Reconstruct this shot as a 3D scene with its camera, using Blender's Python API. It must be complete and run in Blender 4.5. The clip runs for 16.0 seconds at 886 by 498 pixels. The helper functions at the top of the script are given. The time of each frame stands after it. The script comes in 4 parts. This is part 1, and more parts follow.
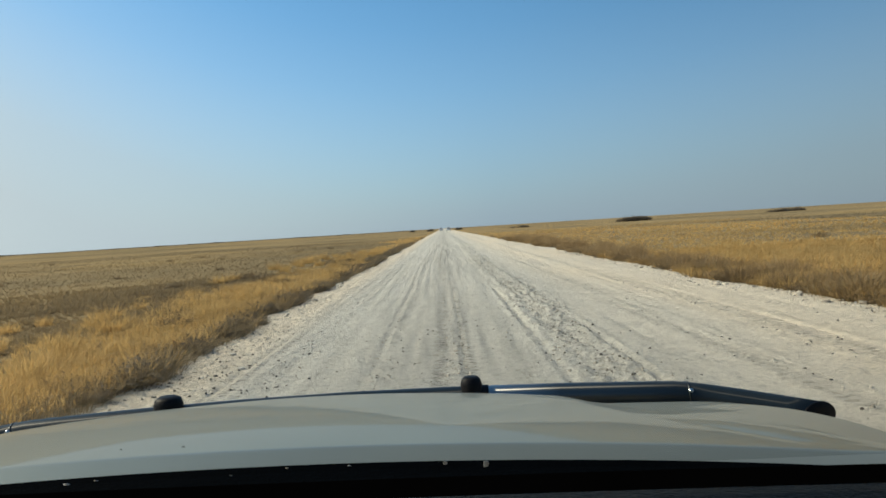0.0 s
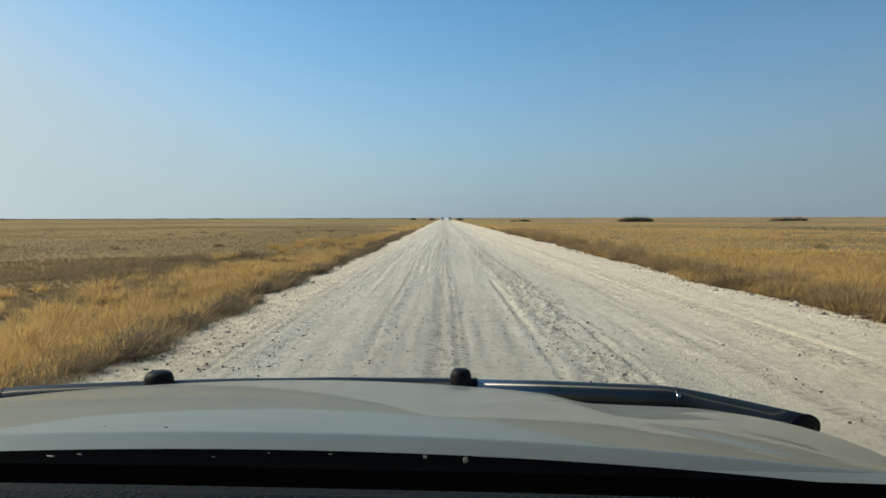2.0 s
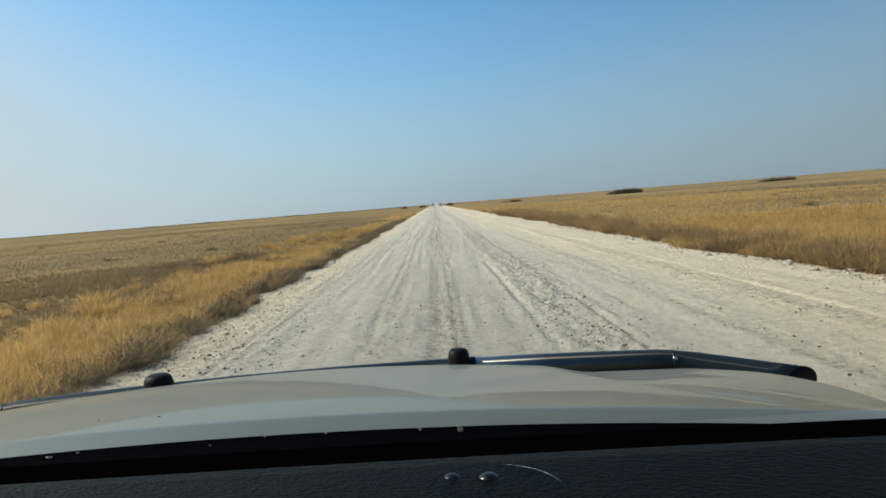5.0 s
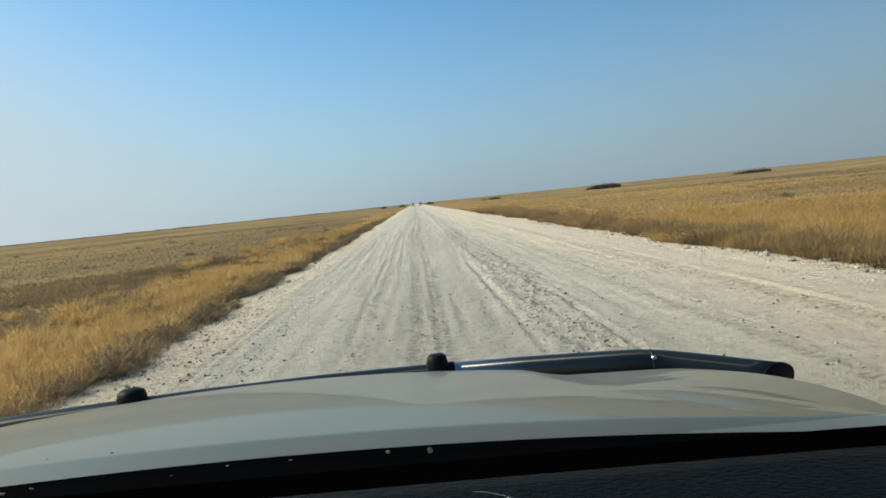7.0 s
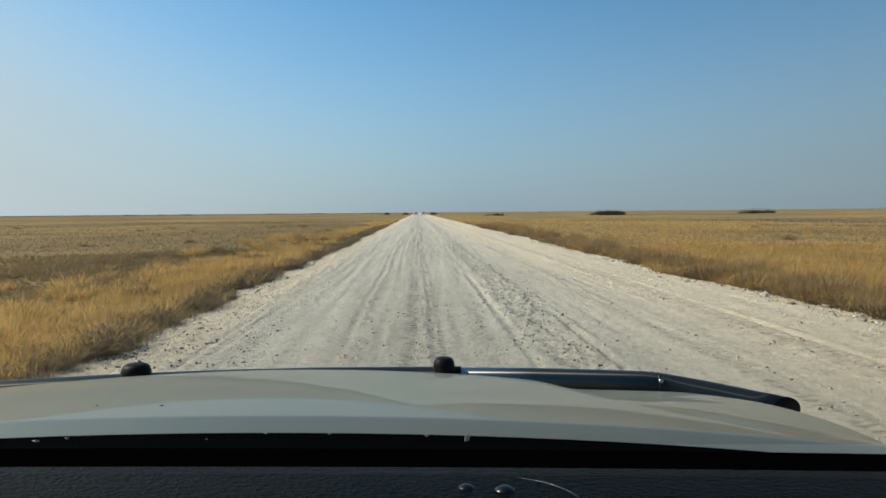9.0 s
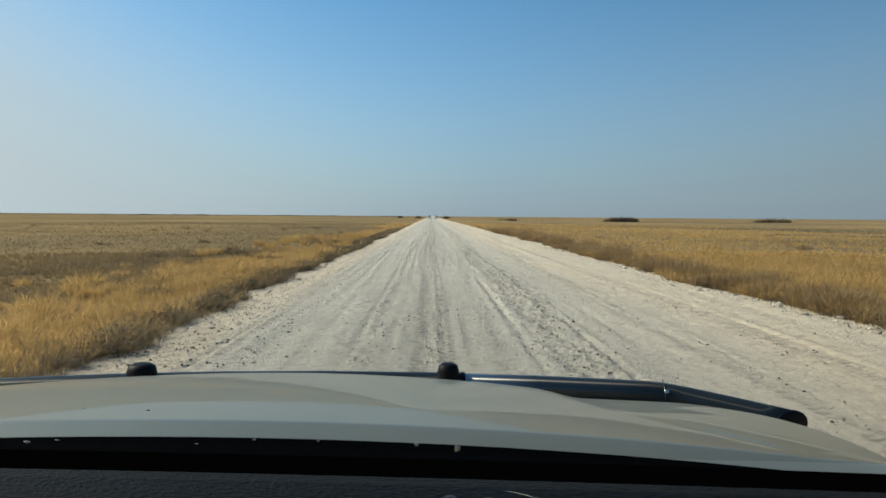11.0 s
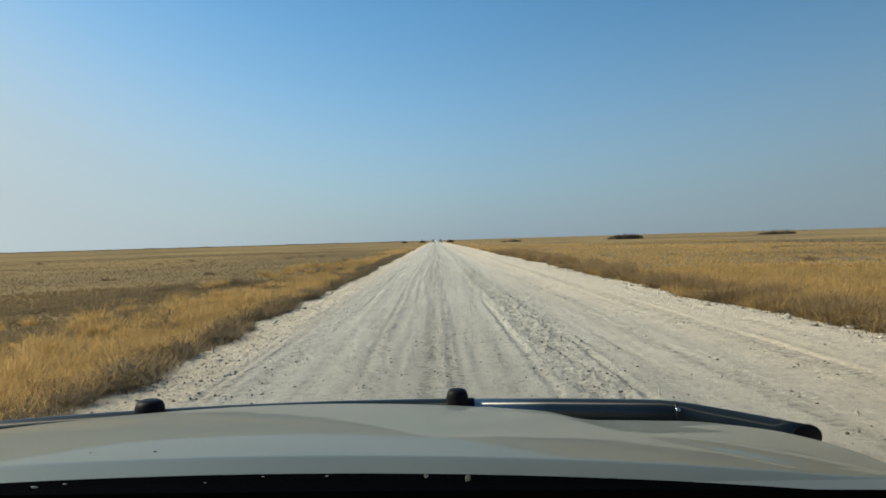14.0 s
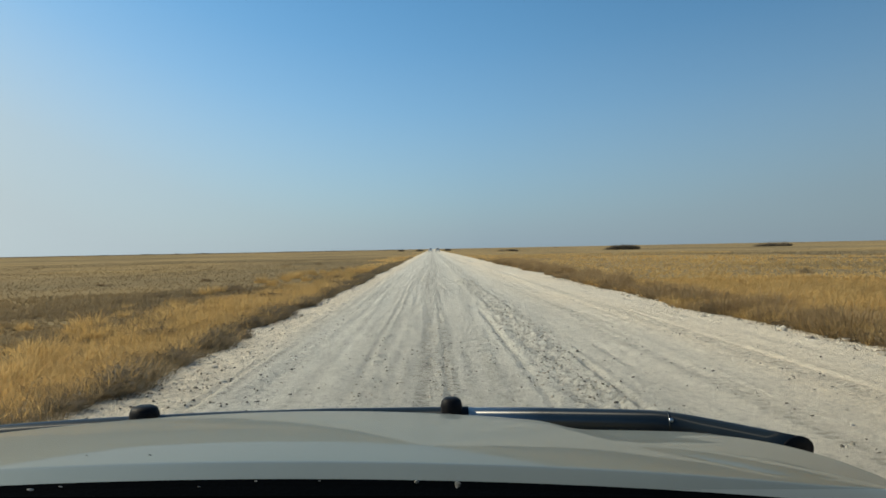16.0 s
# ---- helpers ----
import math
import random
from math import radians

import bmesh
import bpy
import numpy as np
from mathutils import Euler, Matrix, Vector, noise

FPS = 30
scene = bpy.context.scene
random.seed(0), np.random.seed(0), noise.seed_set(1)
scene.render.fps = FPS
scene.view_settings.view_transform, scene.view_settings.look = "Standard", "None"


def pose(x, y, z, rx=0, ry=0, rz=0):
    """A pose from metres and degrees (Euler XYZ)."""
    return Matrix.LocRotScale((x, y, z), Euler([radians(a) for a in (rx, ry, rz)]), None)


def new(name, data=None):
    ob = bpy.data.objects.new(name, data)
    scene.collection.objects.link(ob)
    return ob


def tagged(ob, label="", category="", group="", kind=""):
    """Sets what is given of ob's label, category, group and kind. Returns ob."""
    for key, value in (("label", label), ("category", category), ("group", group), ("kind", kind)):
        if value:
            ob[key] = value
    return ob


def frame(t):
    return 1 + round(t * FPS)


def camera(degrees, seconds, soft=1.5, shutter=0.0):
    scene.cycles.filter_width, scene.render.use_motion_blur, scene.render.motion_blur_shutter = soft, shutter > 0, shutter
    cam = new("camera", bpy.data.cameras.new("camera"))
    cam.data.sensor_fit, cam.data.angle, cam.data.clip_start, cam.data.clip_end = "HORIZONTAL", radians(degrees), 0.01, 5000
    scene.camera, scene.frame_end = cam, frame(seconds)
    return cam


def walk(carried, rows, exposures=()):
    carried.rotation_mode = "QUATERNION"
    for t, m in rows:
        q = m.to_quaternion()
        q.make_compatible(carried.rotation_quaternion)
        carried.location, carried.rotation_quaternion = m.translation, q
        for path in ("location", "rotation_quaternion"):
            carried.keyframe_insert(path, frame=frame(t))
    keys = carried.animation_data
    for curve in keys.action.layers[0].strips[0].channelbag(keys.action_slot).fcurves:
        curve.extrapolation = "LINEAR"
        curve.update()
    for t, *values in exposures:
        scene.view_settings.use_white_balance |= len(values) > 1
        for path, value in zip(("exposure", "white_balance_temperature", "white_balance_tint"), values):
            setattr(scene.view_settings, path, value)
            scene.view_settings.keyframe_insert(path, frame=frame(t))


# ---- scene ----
cam = camera(62.0, 16.0, soft=1.6)
EYE = 1.42
ROWS = [
    # seconds, x, y, z from the mean eye, rx, ry, rz
    (0.0, -0.0025, -0.0031, -0.0005, 88.393, 3.519, 0.007),
    (0.5, -0.0007, -0.0105, 0.0044, 88.279, 3.301, -0.140),
    (1.0, -0.0191, -0.0041, 0.0030, 88.263, 1.369, -0.269),
    (1.5, -0.0204, -0.0018, 0.0100, 88.102, -0.697, -0.135),
    (2.0, 0.0022, -0.0066, 0.0042, 87.576, 0.139, 0.111),
    (2.5, 0.0084, -0.0007, 0.0041, 87.521, 0.946, 0.404),
    (3.0, 0.0209, 0.0001, 0.0051, 87.062, 3.607, 0.219),
    (3.5, 0.0195, 0.0031, 0.0082, 87.125, 4.892, -0.200),
    (4.0, 0.0128, -0.0076, 0.0174, 86.782, 4.913, -0.485),
    (4.2, 0.0090, -0.0165, -0.0020, 86.730, 4.451, -0.516),
    (6.3, 0.0239, 0.0028, -0.0055, 86.044, 5.327, -1.509),
    (6.5, 0.0264, -0.0046, 0.0045, 86.102, 5.618, -1.672),
    (7.0, 0.0215, 0.0034, 0.0045, 86.238, 5.837, -2.208),
    (7.5, 0.0086, 0.0032, -0.0012, 86.405, 4.959, -2.507),
    (8.0, -0.0074, -0.0042, 0.0026, 86.597, 3.202, -2.459),
    (8.5, -0.0134, 0.0065, -0.0014, 86.917, 1.440, -2.217),
    (9.0, -0.0138, 0.0041, -0.0091, 87.136, 0.506, -1.944),
    (9.2, -0.0136, 0.0113, -0.0060, 87.323, -0.005, -1.789),
    (11.3, 0.0010, 0.0056, -0.0064, 87.509, -0.323, -0.807),
    (11.5, 0.0024, 0.0063, 0.0027, 87.619, 0.205, -0.648),
    (12.0, -0.0009, -0.0064, -0.0018, 88.409, 0.874, -0.707),
    (12.5, 0.0012, 0.0009, 0.0007, 88.559, 1.064, -0.647),
    (13.0, 0.0005, 0.0018, -0.0012, 88.753, 1.150, -0.721),
    (13.5, 0.0079, -0.0041, 0.0024, 88.997, 1.470, -0.618),
    (14.0, -0.0006, 0.0059, -0.0033, 89.294, 1.661, -0.623),
    (14.5, -0.0030, -0.0060, 0.0003, 89.336, 1.496, -0.622),
    (15.0, -0.0008, -0.0043, -0.0022, 89.658, 1.243, -0.508),
    (15.5, -0.0016, 0.0033, 0.0016, 89.992, 1.036, -0.611),
    (16.0, 0.0022, -0.0029, -0.0027, 89.968, 1.100, -0.836),
]
EXPOSURES = [(0.0, -0.10), (1.5, -0.09), (2.2, -0.13), (2.6, -0.14), (3.0, -0.06), (4.2, -0.07), (6.5, 0.03), (7.5, -0.04), (8.5, -0.06), (9.0, -0.14), (12.5, -0.18), (16.0, -0.18)]
walk(cam, [(t, pose(x, y, EYE + z, rx, ry, rz)) for t, x, y, z, rx, ry, rz in ROWS], EXPOSURES)

def grey(v):
    return (v, v, v)


# ---- world, sun, exposure ----
SUN_ELEVATION, SUN_AZIMUTH = radians(38), radians(-72)   # azimuth from the road's line, left is minus
world = bpy.data.worlds.new("sky")
scene.world = world
world.use_nodes = True
wn = world.node_tree.nodes
wl = world.node_tree.links
sky = wn.new("ShaderNodeTexSky")
sky.sky_type, sky.sun_disc = "NISHITA", False
sky.sun_elevation, sky.sun_rotation = SUN_ELEVATION, SUN_AZIMUTH
sky.altitude, sky.air_density, sky.dust_density, sky.ozone_density = 1100, 1.0, 1.8, 2.5
STRENGTH = 0.155


def sky_ramp(socket, stops):
    r = wn.new("ShaderNodeValToRGB")
    while len(r.color_ramp.elements) < len(stops):
        r.color_ramp.elements.new(0.5)
    for e, (p, c) in zip(r.color_ramp.elements, stops):
        e.position, e.color = p, (*c, 1)
    wl.new(socket, r.inputs[0])
    return r.outputs[0]


def sky_mix(kind, fac, a, b):
    x = wn.new("ShaderNodeMixRGB")
    x.blend_type = kind
    if isinstance(fac, float):
        x.inputs[0].default_value = fac
    else:
        wl.new(fac, x.inputs[0])
    wl.new(a, x.inputs[1])
    wl.new(b, x.inputs[2])
    return x


# dusty haze above the horizon, brighter towards the sun's side
way = wn.new("ShaderNodeTexCoord").outputs["Generated"]
split = wn.new("ShaderNodeSeparateXYZ")
wl.new(way, split.inputs[0])
side = wn.new("ShaderNodeVectorMath")
side.operation = "DOT_PRODUCT"
side.inputs[1].default_value = (0.5 * math.sin(SUN_AZIMUTH), 0.5 * math.cos(SUN_AZIMUTH), 0)
wl.new(way, side.inputs[0])
half_up = wn.new("ShaderNodeMath")
half_up.inputs[1].default_value = 0.5
wl.new(side.outputs["Value"], half_up.inputs[0])
k = 1 / STRENGTH / 8
DUST = [(0.30, (0.262 * k, 0.335 * k, 0.385 * k)), (0.62, (0.345 * k, 0.435 * k, 0.53 * k)), (0.86, (0.57 * k, 0.665 * k, 0.71 * k)), (1.0, (0.78 * k, 0.83 * k, 0.82 * k))]
dusty = sky_ramp(half_up.outputs[0], DUST)
bright = wn.new("ShaderNodeVectorMath")
bright.operation = "SCALE"
bright.inputs["Scale"].default_value = 8.0
wl.new(dusty, bright.inputs[0])
clear = sky_mix("MULTIPLY", 1.0, sky.outputs[0], sky_ramp(half_up.outputs[0], [(0.0, grey(0.78)), (0.33, grey(0.82)), (0.62, grey(0.99)), (0.88, grey(1.07)), (1.0, grey(1.1))]))
clear = sky_mix("MULTIPLY", 1.0, clear.outputs[0], sky_ramp(split.outputs["Z"], [(0.0, (0.62, 0.90, 0.98)), (0.3, (0.545, 0.91, 0.98)), (1.0, (0.56, 0.91, 0.98))]))


def sky_sum(kind, a, b):
    n = wn.new("ShaderNodeMath")
    n.operation = kind
    for v, k in ((a, 0), (b, 1)):
        if isinstance(v, float):
            n.inputs[k].default_value = v
        else:
            wl.new(v, n.inputs[k])
    return n.outputs[0]


# the haze stands higher away from the road's line, most of all towards the sun
across = sky_sum("MULTIPLY", split.outputs["X"], split.outputs["X"])
signed = sky_sum("MULTIPLY", split.outputs["X"], sky_sum("ABSOLUTE", split.outputs["X"], 0.0))
lift = sky_sum("MINIMUM", sky_sum("SUBTRACT", sky_sum("MULTIPLY", across, 0.38), sky_sum("MULTIPLY", signed, 0.20)), 0.22)
level = sky_sum("ADD", sky_sum("SUBTRACT", split.outputs["Z"], lift), 0.3)
tone = sky_mix("MIX", sky_ramp(level, [(0.22, grey(0.97)), (0.32, grey(0.82)), (0.40, grey(0.53)), (0.48, grey(0.25)), (0.56, grey(0.08)), (0.64, grey(0.0))]), clear.outputs[0], bright.outputs[0])
wl.new(tone.outputs[0], wn["Background"].inputs["Color"])
wn["Background"].inputs["Strength"].default_value = STRENGTH
sun = new("sun", bpy.data.lights.new("sun", "SUN"))
sun.data.energy, sun.data.angle, sun.data.color = 5.0, radians(0.6), (1.0, 0.868, 0.625)
toward = Vector((math.sin(SUN_AZIMUTH) * math.cos(SUN_ELEVATION), math.cos(SUN_AZIMUTH) * math.cos(SUN_ELEVATION), math.sin(SUN_ELEVATION)))
sun.matrix_world = Matrix.Translation((-30, 20, 40)) @ toward.to_track_quat("Z", "Y").to_matrix().to_4x4()


# ---- materials ----
class Mat:
    """A node material with a few short ways of adding nodes."""

    def __init__(self, name, rough=0.8, metal=0.0):
        self.m = bpy.data.materials.new(name)
        self.m.use_nodes = True
        self.t = self.m.node_tree
        self.b = self.t.nodes["Principled BSDF"]
        self.b.inputs["Roughness"].default_value = rough
        self.b.inputs["Metallic"].default_value = metal
        self.pos = None

    def node(self, kind):
        return self.t.nodes.new("ShaderNode" + kind)

    def link(self, a, b):
        self.t.links.new(a, b)

    def where(self, scale=(1, 1, 1)):
        """World place, scaled."""
        if self.pos is None:
            self.pos = self.node("NewGeometry").outputs["Position"]
        m = self.node("VectorMath")
        m.operation = "MULTIPLY"
        self.link(self.pos, m.inputs[0])
        m.inputs[1].default_value = scale
        return m.outputs[0]

    def noise(self, scale, detail=3.0, stretch=(1, 1, 1), rough=0.55):
        n = self.node("TexNoise")
        n.inputs["Scale"].default_value, n.inputs["Detail"].default_value, n.inputs["Roughness"].default_value = scale, detail, rough
        self.link(self.where(stretch), n.inputs["Vector"])
        return n.outputs["Fac"]

    def ramp(self, fac, stops):
        r = self.node("ValToRGB")
        while len(r.color_ramp.elements) < len(stops):
            r.color_ramp.elements.new(0.5)
        for e, (p, c) in zip(r.color_ramp.elements, stops):
            e.position, e.color = p, (*c, 1) if len(c) == 3 else c
        self.link(fac, r.inputs[0])
        return r.outputs[0]

    def mix(self, fac, a, b, kind="MIX"):
        x = self.node("MixRGB")
        x.blend_type = kind
        for v, s in ((fac, x.inputs[0]), (a, x.inputs[1]), (b, x.inputs[2])):
            if isinstance(v, (int, float)):
                s.default_value = v
            elif isinstance(v, tuple):
                s.default_value = (*v, 1)
            else:
                self.link(v, s)
        return x.outputs[0]

    def colour(self, c):
        if isinstance(c, tuple):
            self.b.inputs["Base Color"].default_value = (*c, 1)
        else:
            self.link(c, self.b.inputs["Base Color"])
        return self

    def bump(self, fac, strength=0.3, distance=0.01):
        n = self.node("Bump")
        n.inputs["Strength"].default_value, n.inputs["Distance"].default_value = strength, distance
        self.link(fac, n.inputs["Height"])
        self.link(n.outputs[0], self.b.inputs["Normal"])
        return self


def road_material():
    m = Mat("pale_calcrete_gravel", 0.95)
    m.b.inputs["Specular IOR Level"].default_value = 0.1
    worn = m.node("Attribute")
    worn.attribute_name = "worn"
    sandy = m.node("Attribute")
    sandy.attribute_name = "sandy"
    broad = m.ramp(m.noise(0.35, 3, (1, 0.25, 1)), [(0.3, (0.63, 0.605, 0.523)), (0.7, (0.725, 0.694, 0.60))])
    broad = m.mix(sandy.outputs["Fac"], broad, (0.87, 0.755, 0.575))
    broad = m.mix(worn.outputs["Fac"], broad, (0.46, 0.44, 0.385))
    streak = m.ramp(m.noise(1.5, 4, (1, 0.022, 1), 0.65), [(0.36, grey(0.92)), (0.5, grey(0.985)), (0.66, grey(1.0))])
    fine = m.ramp(m.noise(7.0, 3, (1, 0.025, 1)), [(0.36, grey(0.93)), (0.48, grey(0.99)), (0.6, grey(1.0))])
    blot = m.ramp(m.noise(2.2, 5, (1, 0.45, 1), 0.7), [(0.34, grey(0.91)), (0.55, grey(1.0))])
    speck = m.ramp(m.noise(34, 5, (1, 1, 1), 0.82), [(0.34, grey(0.42)), (0.45, grey(0.94)), (0.75, grey(1.10))])
    grain = m.ramp(m.noise(13, 6, (1, 0.8, 1), 0.85), [(0.36, grey(0.66)), (0.47, grey(0.97)), (0.66, grey(1.07))])
    # pale and dark cross bands painted for the washboard's lit and shaded ridges, in patches
    board = m.ramp(m.noise(1.0, 4, (1.1, 7.5, 1), 0.6), [(0.40, grey(0.93)), (0.52, grey(1.0)), (0.66, grey(1.03))])
    board = m.mix(m.ramp(m.noise(0.5, 3, (1, 0.35, 1)), [(0.42, grey(0.0)), (0.58, grey(0.9))]), grey(1.0), board)
    churned = m.node("Attribute")
    churned.attribute_name = "churned"
    # dark specks in the churned strips, painted for shade in hollows between clods
    loose = m.ramp(m.noise(19, 4, (1, 0.8, 1), 0.7), [(0.38, grey(0.46)), (0.47, grey(0.92)), (0.62, grey(1.12))])
    loose = m.mix(churned.outputs["Fac"], grey(1.0), loose)
    tread = m.node("Attribute")
    tread.attribute_name = "tread"
    ribs = m.ramp(m.noise(1.0, 3, (9, 15, 1), 0.6), [(0.38, grey(0.55)), (0.5, grey(0.98)), (0.62, grey(1.08))])
    ribs = m.mix(tread.outputs["Fac"], grey(1.0), ribs)
    c = broad
    for layer in (streak, fine, blot, grain, speck, board, loose, ribs):
        c = m.mix(1.0, c, layer, "MULTIPLY")
    m.colour(c)
    m.bump(m.noise(34, 7, (1, 1, 1), 0.82), 1.0, 0.03)
    return m.m


def ground_material():
    m = Mat("dry_grassland_soil", 1.0)
    m.b.inputs["Specular IOR Level"].default_value = 0.0
    patch = m.ramp(m.noise(0.05, 5, (1, 0.8, 1), 0.62), [(0.30, (0.235, 0.19, 0.118)), (0.48, (0.32, 0.247, 0.14)), (0.68, (0.43, 0.318, 0.158))])
    clump = m.ramp(m.noise(0.9, 3, (1, 0.7, 1), 0.6), [(0.34, (0.82, 0.80, 0.78)), (0.5, (0.97, 0.96, 0.95)), (0.66, grey(1.04))])
    fine = m.ramp(m.noise(5, 5, (1, 1, 1), 0.75), [(0.3, grey(0.66)), (0.6, grey(1.05))])
    drift = m.ramp(m.noise(0.012, 4, (1, 0.5, 1), 0.65), [(0.36, (0.70, 0.72, 0.76)), (0.5, grey(1.0)), (0.64, (1.14, 1.10, 1.02))])
    m.colour(m.mix(1.0, m.mix(1.0, m.mix(1.0, patch, clump, "MULTIPLY"), fine, "MULTIPLY"), drift, "MULTIPLY"))
    m.bump(m.noise(3, 6, (1, 1, 1), 0.75), 0.6, 0.05)
    return m.m


def grass_material(name, stops, patch_scale=0.05, thin=0.45):
    """Straw: each blade its own shade, patches of gold and of grey over the field."""
    m = Mat(name, 0.7)
    g = m.node("NewGeometry")
    own = m.ramp(g.outputs["Random Per Island"], [(0.0, grey(0.89)), (0.5, grey(0.97)), (1.0, grey(1.06))])
    patch = m.ramp(m.noise(patch_scale, 5, (1, 0.8, 1), 0.62), stops)
    clump = m.ramp(m.noise(0.9, 3, (1, 0.7, 1), 0.6), [(0.34, (0.82, 0.80, 0.78)), (0.5, (0.97, 0.96, 0.95)), (0.66, grey(1.04))])
    tuft = m.ramp(m.noise(2.8, 2, (1, 0.8, 1), 0.5), [(0.36, (0.90, 0.885, 0.865)), (0.5, grey(1.0)), (0.68, grey(1.04))])
    drift = m.ramp(m.noise(0.03, 4, (1, 0.45, 1), 0.65), [(0.38, (0.74, 0.76, 0.80)), (0.5, grey(1.0)), (0.62, (1.08, 1.05, 1.0))])
    c = m.mix(1.0, m.mix(1.0, patch, own, "MULTIPLY"), m.mix(1.0, clump, tuft, "MULTIPLY"), "MULTIPLY")
    c = m.mix(1.0, c, drift, "MULTIPLY")
    m.colour(c)
    m.b.inputs["Specular IOR Level"].default_value = 0.05
    t = m.node("BsdfTranslucent")
    m.link(c, t.inputs["Color"])
    # fine hairs and seed heads turn the shading of a blade mostly upwards
    soft = m.node("Mix")
    soft.data_type = "VECTOR"
    soft.inputs[0].default_value = 0.80
    m.link(g.outputs["Normal"], soft.inputs[4])
    soft.inputs[5].default_value = (0, 0, 1)
    m.link(soft.outputs[1], m.b.inputs["Normal"])
    x = m.node("MixShader")
    x.inputs[0].default_value = thin
    m.link(m.b.outputs[0], x.inputs[1])
    m.link(t.outputs[0], x.inputs[2])
    m.link(x.outputs[0], m.t.nodes["Material Output"].inputs["Surface"])
    return m.m


def stone_material():
    m = Mat("pale_limestone", 0.95)
    r = m.node("ObjectInfo").outputs["Random"]
    own = m.ramp(r, [(0.0, (0.26, 0.225, 0.18)), (0.4, (0.50, 0.455, 0.375)), (1.0, (0.72, 0.665, 0.56))])
    m.colour(m.mix(1.0, own, m.ramp(m.noise(30, 5), [(0.3, grey(0.7)), (0.65, grey(1.05))]), "MULTIPLY"))
    m.bump(m.noise(60, 5), 0.6, 0.006)
    return m.m


def gravel_material(name, stops):
    m = Mat(name, 0.95)
    g = m.node("NewGeometry").outputs["Random Per Island"]
    m.colour(m.mix(1.0, m.ramp(g, stops), m.ramp(m.noise(80, 3), [(0.3, grey(0.75)), (0.7, grey(1.0))]), "MULTIPLY"))
    return m.m


def paint_material():
    m = Mat("champagne_metallic_paint", 0.38, 0.62)
    dust = m.noise(7, 5, (1, 1, 1), 0.7)
    m.colour(m.mix(1.0, (0.335, 0.312, 0.214), m.ramp(dust, [(0.3, grey(0.9)), (0.7, grey(1.0))]), "MULTIPLY"))
    m.b.inputs["Coat Weight"].default_value = 0.35
    m.b.inputs["Coat Roughness"].default_value = 0.02
    return m.m


def plain(name, colour, rough, metal=0.0, grain=0.0, scale=60.0, coat=0.0, shine=0.5):
    m = Mat(name, rough, metal)
    m.b.inputs["Specular IOR Level"].default_value = shine
    m.colour(m.mix(1.0, colour, m.ramp(m.noise(scale * 0.3, 4), [(0.3, grey(0.8)), (0.7, grey(1.0))]), "MULTIPLY"))
    if grain:
        m.bump(m.noise(scale, 4, (1, 1, 1), 0.6), grain, 0.004)
    m.b.inputs["Coat Weight"].default_value = coat
    return m.m


def tube_material():
    """Dark steel polished round the tube, so that gleams stretch along it."""
    m = Mat("dark_polished_steel", 0.35, 0.0)
    m.b.inputs["Specular IOR Level"].default_value = 0.2
    m.colour(m.mix(1.0, (0.018, 0.026, 0.033), m.ramp(m.noise(18, 4), [(0.3, grey(0.8)), (0.7, grey(1.0))]), "MULTIPLY"))
    along = m.node("VectorMath")
    along.operation = "CROSS_PRODUCT"
    m.link(m.node("NewGeometry").outputs["Normal"], along.inputs[0])
    along.inputs[1].default_value = (0, 0, 1)
    gloss = m.node("BsdfAnisotropic")
    gloss.inputs["Roughness"].default_value, gloss.inputs["Anisotropy"].default_value = 0.36, -0.74
    m.link(along.outputs[0], gloss.inputs["Tangent"])
    x = m.node("MixShader")
    # gloss share painted along x: a gleam beside the clamp, fading towards the bend
    apart = m.node("SeparateXYZ")
    m.link(m.where(), apart.inputs[0])
    m.link(m.ramp(apart.outputs["X"], [(0.05, grey(0.02)), (0.066, grey(0.52)), (0.12, grey(0.36)), (0.20, grey(0.10)), (0.36, grey(0.05)), (0.44, grey(0.012))]), x.inputs[0])
    m.link(m.b.outputs[0], x.inputs[1])
    m.link(gloss.outputs[0], x.inputs[2])
    m.link(x.outputs[0], m.t.nodes["Material Output"].inputs["Surface"])
    return m.m


def glass_material():
    m = Mat("windscreen_glass", 0.0)
    clear = m.node("BsdfTransparent")
    clear.inputs[0].default_value = (0.97, 0.985, 0.98, 1)
    gloss = m.node("BsdfGlossy")
    gloss.inputs["Roughness"].default_value = 0.0
    f = m.node("Fresnel")
    f.inputs[0].default_value = 1.1
    x = m.node("MixShader")
    m.link(f.outputs[0], x.inputs[0])
    m.link(clear.outputs[0], x.inputs[1])
    m.link(gloss.outputs[0], x.inputs[2])
    m.link(x.outputs[0], m.t.nodes["Material Output"].inputs["Surface"])
    return m.m


ROAD = road_material()
SOIL = ground_material()
GOLD = [(0.32, (0.63, 0.46, 0.225)), (0.46, (0.79, 0.545, 0.228)), (0.66, (0.90, 0.60, 0.225))]
DULL = [(0.36, (0.25, 0.20, 0.128)), (0.5, (0.33, 0.26, 0.156)), (0.66, (0.48, 0.36, 0.185))]
STRAW = grass_material("golden_straw", GOLD)
STRAW_DULL = grass_material("dull_straw", DULL)
TWIG = grass_material("grey_twigs", [(0.3, (0.25, 0.21, 0.15)), (0.7, (0.37, 0.305, 0.21))], 0.4, 0.1)
THICKET = grass_material("dark_thicket", [(0.3, (0.16, 0.138, 0.112)), (0.7, (0.235, 0.205, 0.16))], 0.4, 0.1)
